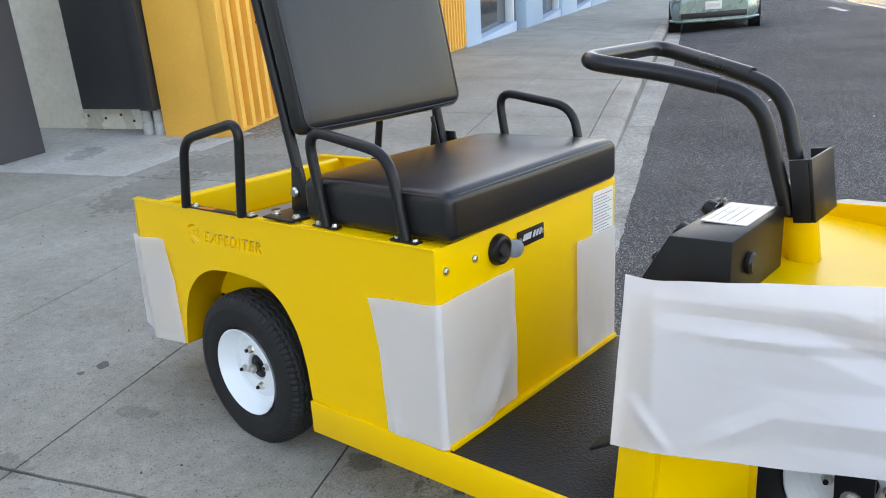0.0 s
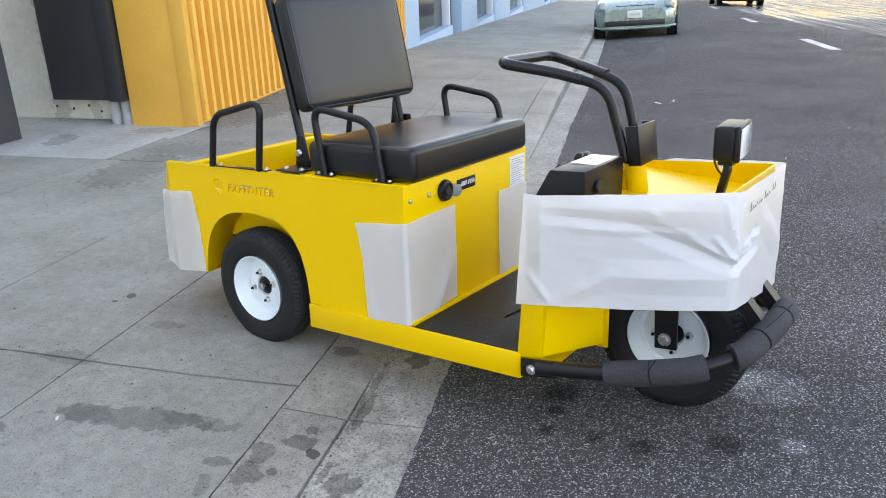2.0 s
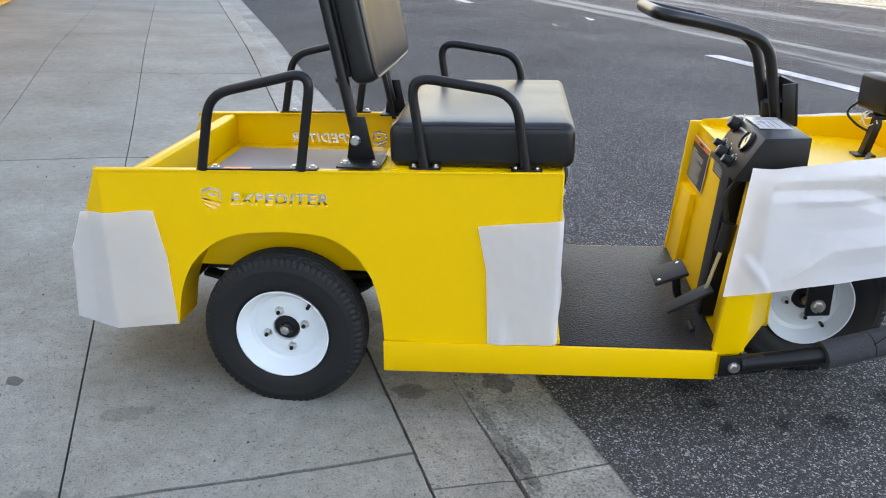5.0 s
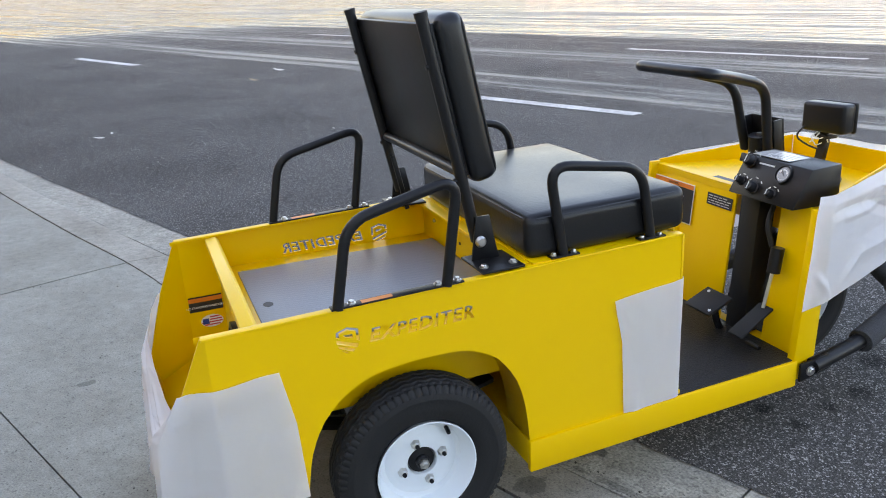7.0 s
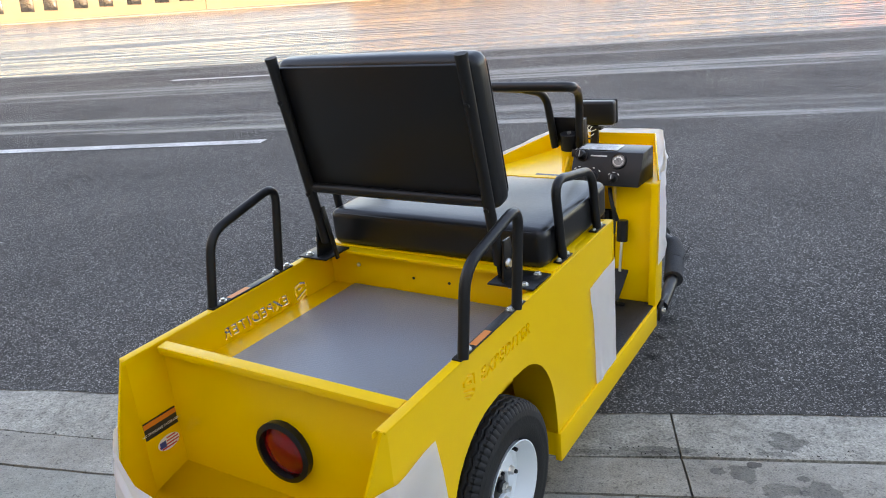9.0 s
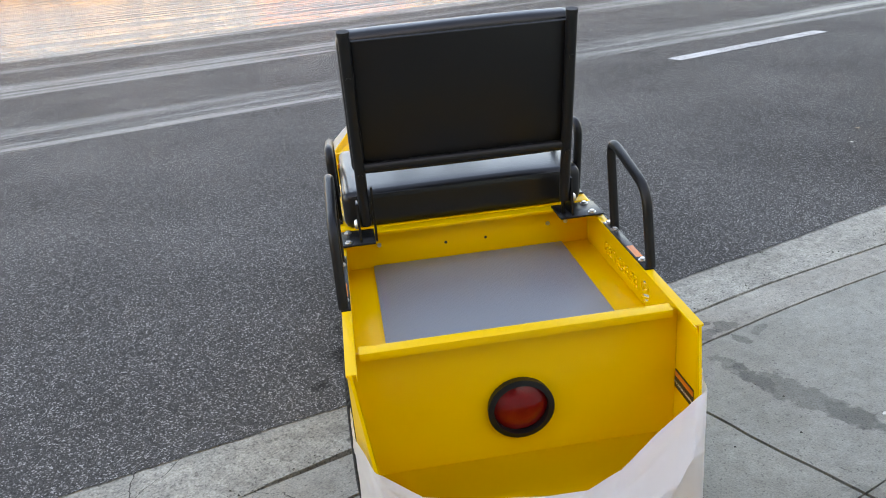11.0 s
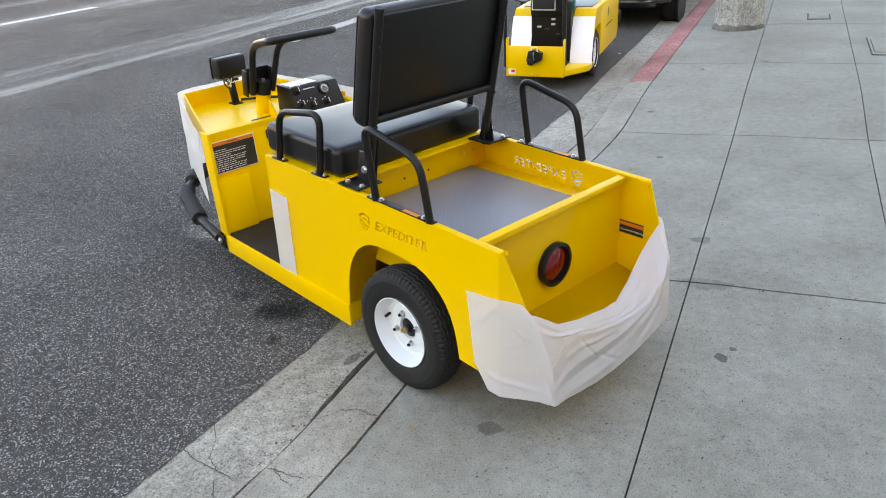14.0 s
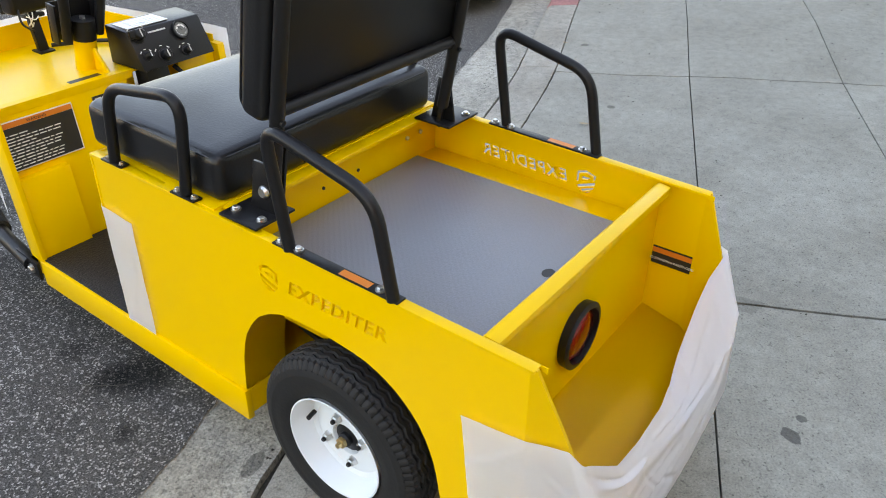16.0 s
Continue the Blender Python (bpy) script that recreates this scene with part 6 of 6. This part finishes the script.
def car(name, label, m, paint, length, width, stations, wheel_r, wheels, wind, rear, plate_at=(0.55, 0.30), group=""):
    """A car, its nose at x = 0 pointing to -x. stations: (x, half width, sill, belt height)."""
    ob = empty(name, m, label, "car", group)
    bm = bmesh.new()
    rings = []
    for x, w, lo, hi in stations:
        ring = []
        for u, v in ((0.0, 0), (0.55, 0), (0.86, 0.02), (0.97, 0.18), (1.0, 0.45), (0.985, 0.72), (0.93, 0.90), (0.78, 0.98), (0.45, 1.0), (0.0, 1.0)):
            ring.append(bm.verts.new((x, u * w, lo + (hi - lo) * v)))
        rings.append(ring)
    for a, b in zip(rings, rings[1:]):
        for j in range(len(a) - 1):
            bm.faces.new((a[j], b[j], b[j + 1], a[j + 1]))
    bm.faces.new(rings[0])
    bm.faces.new(rings[-1][::-1])
    got = bmesh.ops.mirror(bm, geom=bm.verts[:] + bm.edges[:] + bm.faces[:], axis='Y', merge_dist=0.0005)
    bmesh.ops.remove_doubles(bm, verts=bm.verts, dist=0.0005)
    part("body", bm, paint, ob)
    # cabin: glass band and roof
    (x0, z0), (x1, z1), (x2, z2), (x3, z3) = wind
    w = width / 2
    cab = [(x0, w * 0.84, z0), (x1, w * 0.68, z1), (x2, w * 0.66, z2), (x3, w * 0.80, z3)]
    bm = bmesh.new()
    L = [bm.verts.new((x, -y, z)) for x, y, z in cab]
    R = [bm.verts.new((x, y, z)) for x, y, z in cab]
    for i in range(3):
        bm.faces.new((L[i], L[i + 1], R[i + 1], R[i]))
    bm.faces.new(L[::-1])
    bm.faces.new(R)
    bm.faces.new((L[0], R[0], R[3], L[3]))
    bmesh.ops.bevel(bm, geom=bm.edges[:], offset=0.05, segments=2, affect='EDGES')
    part("glass", bm, WINDOW, ob)
    part("roof", prism([(x1 + 0.02, z1 - 0.02), (x1 + 0.2, z1 + 0.012), (x2 - 0.2, z2 + 0.012), (x2 + 0.02, z2 - 0.02)], -w * 0.67, w * 0.67, 'y', 0.012), paint, ob)
    for s in (-1, 1):
        part("pillar", tube([(x0 + 0.02, s * w * 0.835, z0), (x1, s * w * 0.68, z1)], 0.035, None, 8, 0), paint, ob)
        part("pillar", tube([(x3, s * w * 0.80, z3), (x2, s * w * 0.665, z2)], 0.05, None, 8, 0), paint, ob)
        part("mirror", box(x0 + 0.35, x0 + 0.47, s * (w + 0.02) - 0.09, s * (w + 0.02) + 0.09, z0 + 0.02, z0 + 0.16, 0.03), paint, ob)
        hx = stations[1][0]
        part("headlight", moved(box(-0.17, 0.13, -0.075, 0.075, -0.075, 0.085, 0.04, seg=3), pose(hx + 0.10, s * w * 0.80, stations[1][3] - 0.05, 0, 18, s * 16)), HEADLAMP, ob)
        for x in wheels:
            t = part("wheel", moved(lathe([(wheel_r * 0.62, -0.10), (wheel_r * 0.94, -0.10), (wheel_r, -0.07), (wheel_r, 0.07), (wheel_r * 0.94, 0.10), (wheel_r * 0.62, 0.10), (wheel_r * 0.60, 0.02), (wheel_r * 0.60, -0.02)], 32, 'y', None), Matrix.Translation((x, s * (w - 0.12), wheel_r))), RUBBER, ob)
            part("rim", moved(lathe([(0, 0.07 * s), (0.06, 0.08 * s), (wheel_r * 0.5, 0.06 * s), (wheel_r * 0.64, 0.09 * s), (wheel_r * 0.64, -0.05 * s), (0, -0.05 * s)], 24, 'y'), Matrix.Translation((x, s * (w - 0.12), wheel_r))), GREY_PLATE, t)
            part("wheel_arch", moved(lathe([(wheel_r * 1.12, 0.004 * s), (wheel_r * 1.12, -0.02 * s), (0, -0.02 * s), (0, 0.004 * s)], 28, 'y'), Matrix.Translation((x, s * (w - 0.012), wheel_r))), RUBBER, ob)
    part("grille", moved(box(-0.015, 0.03, -w * 0.70, w * 0.70, -0.055, 0.055, 0.02), Matrix.Translation((stations[0][0] - 0.004, 0, stations[0][2] + 0.10))), INK, ob, "black lower grille")
    part("upper_grille", moved(box(-0.012, 0.03, -w * 0.45, w * 0.45, -0.025, 0.025, 0.012), pose(stations[1][0] - 0.025, 0, stations[1][3] - 0.035, 0, 30, 0)), INK, ob)
    part("bumper_lip", tube([(stations[1][0] + 0.12, -w * 0.94, stations[0][2] + 0.02), (stations[0][0] + 0.02, -w * 0.70, stations[0][2]), (stations[0][0] - 0.012, 0, stations[0][2] - 0.005), (stations[0][0] + 0.02, w * 0.70, stations[0][2]), (stations[1][0] + 0.12, w * 0.94, stations[0][2] + 0.02)], 0.022, None, 8, 0.2), paint, ob)
    pl = part("number_plate", box(stations[0][0] - 0.035, stations[0][0] - 0.015, -0.15, 0.15, stations[0][2] + 0.20, stations[0][2] + 0.35, 0.004), LABEL_WHITE, ob)
    part("plate_bar", box(stations[0][0] - 0.037, stations[0][0] - 0.0355, -0.11, 0.11, stations[0][2] + 0.245, stations[0][2] + 0.305, 0), GREY_PLATE, pl)
    return ob


HEADLAMP = material("headlamp_cover", (0.30, 0.33, 0.32), 0.12, vary=0.06, scale=8, coat=0.8)
SAGE = material("pale_sage_metallic", (0.24, 0.32, 0.29), 0.28, metal=0.35, vary=0.03, coat=0.8)
NIGHT = material("dark_blue_car_paint", (0.018, 0.020, 0.028), 0.2, vary=0.05, coat=0.8)
COAL = material("black_car_paint", (0.012, 0.012, 0.013), 0.2, vary=0.05, coat=0.8)
WEDGE = [(0.0, 0.62, 0.24, 0.62), (0.10, 0.74, 0.20, 0.70), (0.35, 0.82, 0.18, 0.78), (0.75, 0.86, 0.17, 0.88), (1.05, 0.865, 0.17, 0.95), (2.2, 0.865, 0.17, 0.98), (3.3, 0.86, 0.17, 1.00), (4.0, 0.83, 0.22, 1.02), (4.40, 0.74, 0.30, 0.98)]
car("parked_car", "pale sage green hatchback parked at the kerb, facing down the street", placed(14.6, 1.30, -2, -0.03) @ Matrix.Rotation(radians(-3), 4, 'X'), SAGE, 4.4, 1.73, WEDGE, 0.30, (0.80, 3.45), ((0.85, 0.90), (1.90, 1.45), (2.9, 1.47), (4.25, 1.05)), 0, group="cars")
SEDAN = [(0.0, 0.70, 0.26, 0.66), (0.10, 0.80, 0.20, 0.72), (0.4, 0.86, 0.18, 0.80), (1.1, 0.90, 0.17, 0.90), (1.4, 0.90, 0.17, 0.94), (3.3, 0.90, 0.17, 0.98), (4.2, 0.88, 0.22, 1.0), (4.75, 0.80, 0.30, 0.92)]
car("sedan", "dark saloon car with lit headlights on the wet street", placed(31.5, 5.6), NIGHT, 4.75, 1.8, SEDAN, 0.31, (0.9, 3.7), ((1.2, 0.92), (2.0, 1.40), (3.0, 1.42), (3.9, 0.98)), 0, group="cars")
car("parked_van", "black car parked at the red kerb behind the tractor", placed(-6.55, 1.2, 180), COAL, 4.75, 1.85, SEDAN, 0.33, (0.9, 3.7), ((1.1, 0.92), (1.9, 1.50), (3.6, 1.52), (4.5, 0.98)), 0, group="cars")

# concrete street pole
pole = empty("street_pole", KN @ Matrix.Translation((-6.36, 0.41, level(-6.36, -0.41))), "rough exposed-aggregate concrete street pole", "pole")
part("shaft", lathe([(0.0, 7.5), (0.13, 7.5), (0.225, 0.6), (0.235, 0.06), (0.235, -0.1), (0, -0.1)], 8, 'z'), POLE_CONCRETE, pole)
part("grout_collar", lathe([(0.20, 0.05), (0.240, 0.035), (0.252, 0.0), (0.252, -0.05), (0.2, -0.05)], 24, 'z'), KERB_FACE, pole)

# fallen leaves and grit
LEAF = material("dry_leaf", (0.30, 0.22, 0.13), 0.7, vary=0.35, scale=30)
PALE_LEAF = material("pale_litter", (0.62, 0.60, 0.55), 0.7, vary=0.1)


def leaf(name, k, n, size, turn, mat, label):
    bm = bmesh.new()
    ring = [(-1, 0, 0.1), (-0.5, 0.32, 0.0), (0.2, 0.36, 0.06), (1, 0.02, 0.22), (0.3, -0.34, 0.05), (-0.5, -0.28, 0.0)]
    bm_add(bm, [(x * size, y * size, 0.004 + z * size) for x, y, z in ring] + [(x * size, y * size, 0.0055 + z * size) for x, y, z in ring],
           [(0, 1, 2, 3, 4, 5), (11, 10, 9, 8, 7, 6)] + [(i, (i + 1) % 6, 6 + (i + 1) % 6, 6 + i) for i in range(6)])
    return tagged(part(name, bm, mat, None, label, KN @ pose(k, -n, level(k, n) + 0.003, 0, 0, turn)), category="leaf", group="fallen leaves")


for k, n, s, t, mat in ((5.31, 1.42, 0.045, 60, PALE_LEAF), (7.29, 4.19, 0.08, 10, LEAF), (8.06, 5.08, 0.10, 20, PALE_LEAF), (5.4, 1.57, 0.03, -20, PALE_LEAF), (4.78, 0.75, 0.012, 0, PALE_LEAF), (4.47, 2.2, 0.012, 0, PALE_LEAF), (2.73, 2.13, 0.010, 0, PALE_LEAF), (3.85, 2.78, 0.010, 30, PALE_LEAF),
                        (-3.1, 0.01, 0.022, 40, LEAF), (-1.95, -0.2, 0.025, 80, LEAF), (-4.3, -0.3, 0.04, 0, LEAF), (-4.6, -0.75, 0.04, 30, LEAF), (-4.15, 0.62, 0.03, 30, LEAF), (-3.42, 1.2, 0.018, 60, PALE_LEAF), (-5.3, 0.55, 0.03, 60, PALE_LEAF), (-3.7, 1.35, 0.03, 10, LEAF), (-0.97, -0.50, 0.012, 20, PALE_LEAF), (0.55, -0.02, 0.016, 70, LEAF)):
    leaf("fallen_leaf", k, n, s, t, mat, "pale scrap of litter lying on the asphalt" if mat is PALE_LEAF else "small dry brown leaf on the concrete")
bm = bmesh.new()
rnd = random.Random(4)
for i in range(900):
    k, n = 3.3 + 6.5 * rnd.random() ** 1.4, -2.40 + 0.13 * abs(rnd.gauss(0, 1))
    if i % 6 == 0:
        k, n = 3.57 - 0.06 * abs(rnd.gauss(0, 1)), -rnd.uniform(2.6, 3.9)
    s, a, z = 0.006 + 0.014 * rnd.random(), rnd.random() * 6.3, level(k, n) + 0.004 + 0.006 * rnd.random()
    c, d = s * math.cos(a), s * math.sin(a)
    bm_add(bm, [(k + c, -n + d, z), (k - d * 0.5, -n + c * 0.5, z + 0.004), (k - c, -n - d, z + 0.002), (k + d * 0.5, -n - c * 0.5, z + 0.001)], [(0, 1, 2, 3)])
tagged(part("leaf_litter", bm, LEAF, None, "brown leaf litter along the foot of the walls", KN, "stuff"), category="leaf litter")
bm = bmesh.new()
for i in range(2600):
    k, n = rnd.uniform(-5, 6), rnd.choice((rnd.uniform(0.31, 0.36), rnd.uniform(0.6, 2.4), rnd.uniform(0.5, 0.75), rnd.uniform(-2.4, 0.1)))
    if gutter_edge(k) - 0.02 > n > 0.37:
        continue
    s = 0.0015 + 0.003 * rnd.random() ** 2
    z = level(k, n) + 0.004
    bm_add(bm, [(k + s, -n, z), (k - s, -n + s, z), (k - s * 0.6, -n - s, z), (k, -n, z + s * 1.2)], [(0, 1, 3), (1, 2, 3), (2, 0, 3)])
tagged(part("grit", bm, DIRT, None, "loose grit on the pavement and asphalt", KN, "stuff"), category="grit")


# shrubs at the far end of the pavement
SHRUB = material("dry_shrub_leaves", (0.055, 0.050, 0.030), 0.7, vary=0.5, scale=3)
BARK = material("shrub_bark", (0.06, 0.045, 0.035), 0.85, vary=0.3, scale=20)


def shrub(k, n, r, h, seed):
    rnd = random.Random(seed)
    ob = empty("shrub", KN @ pose(k, -n, level(k, n)), "dark untidy shrub at the end of the pavement", "shrub", "shrubs")
    for i in range(5):
        a = i * 1.3 + rnd.random()
        part("stem", tube([(0.05 * math.cos(a), 0.05 * math.sin(a), -0.05), (0.25 * r * math.cos(a), 0.25 * r * math.sin(a), h * 0.4), (0.7 * r * math.cos(a), 0.7 * r * math.sin(a), h * 0.8)], lambda t: 0.03 - 0.02 * t, None, 6, 0.1), BARK, ob)
    bm = bmesh.new()
    for i in range(900):
        a, u, v = rnd.uniform(0, 6.283), rnd.random() ** 0.5, rnd.random()
        lump = 0.75 + 0.35 * noise.noise((math.cos(a) * 1.5, math.sin(a) * 1.5, v * 3 + seed))
        p = Vector((r * u * lump * math.cos(a) * (1 - 0.35 * v), r * u * lump * math.sin(a) * (1 - 0.35 * v), 0.1 * h + 0.95 * h * v * lump))
        d = Vector((rnd.gauss(0, 1), rnd.gauss(0, 1), rnd.gauss(0, 0.6))).normalized()
        e = d.orthogonal().normalized()
        s = 0.05 + 0.05 * rnd.random()
        bm_add(bm, [p - d * s, p + e * s * 0.5, p + d * s, p - e * s * 0.5], [(0, 1, 2, 3)])
    part("foliage", bm, SHRUB, ob)
    return ob


for i, (k, n, r, h) in enumerate(((46.5, -1.9, 0.9, 1.9), (48.5, -2.6, 1.0, 2.3), (50.5, -1.6, 0.8, 1.5), (53, -2.4, 1.2, 2.4), (45.2, -2.9, 0.9, 2.2), (57, -1.4, 1.0, 1.8))):
    shrub(k, n, r, h, 30 + i)
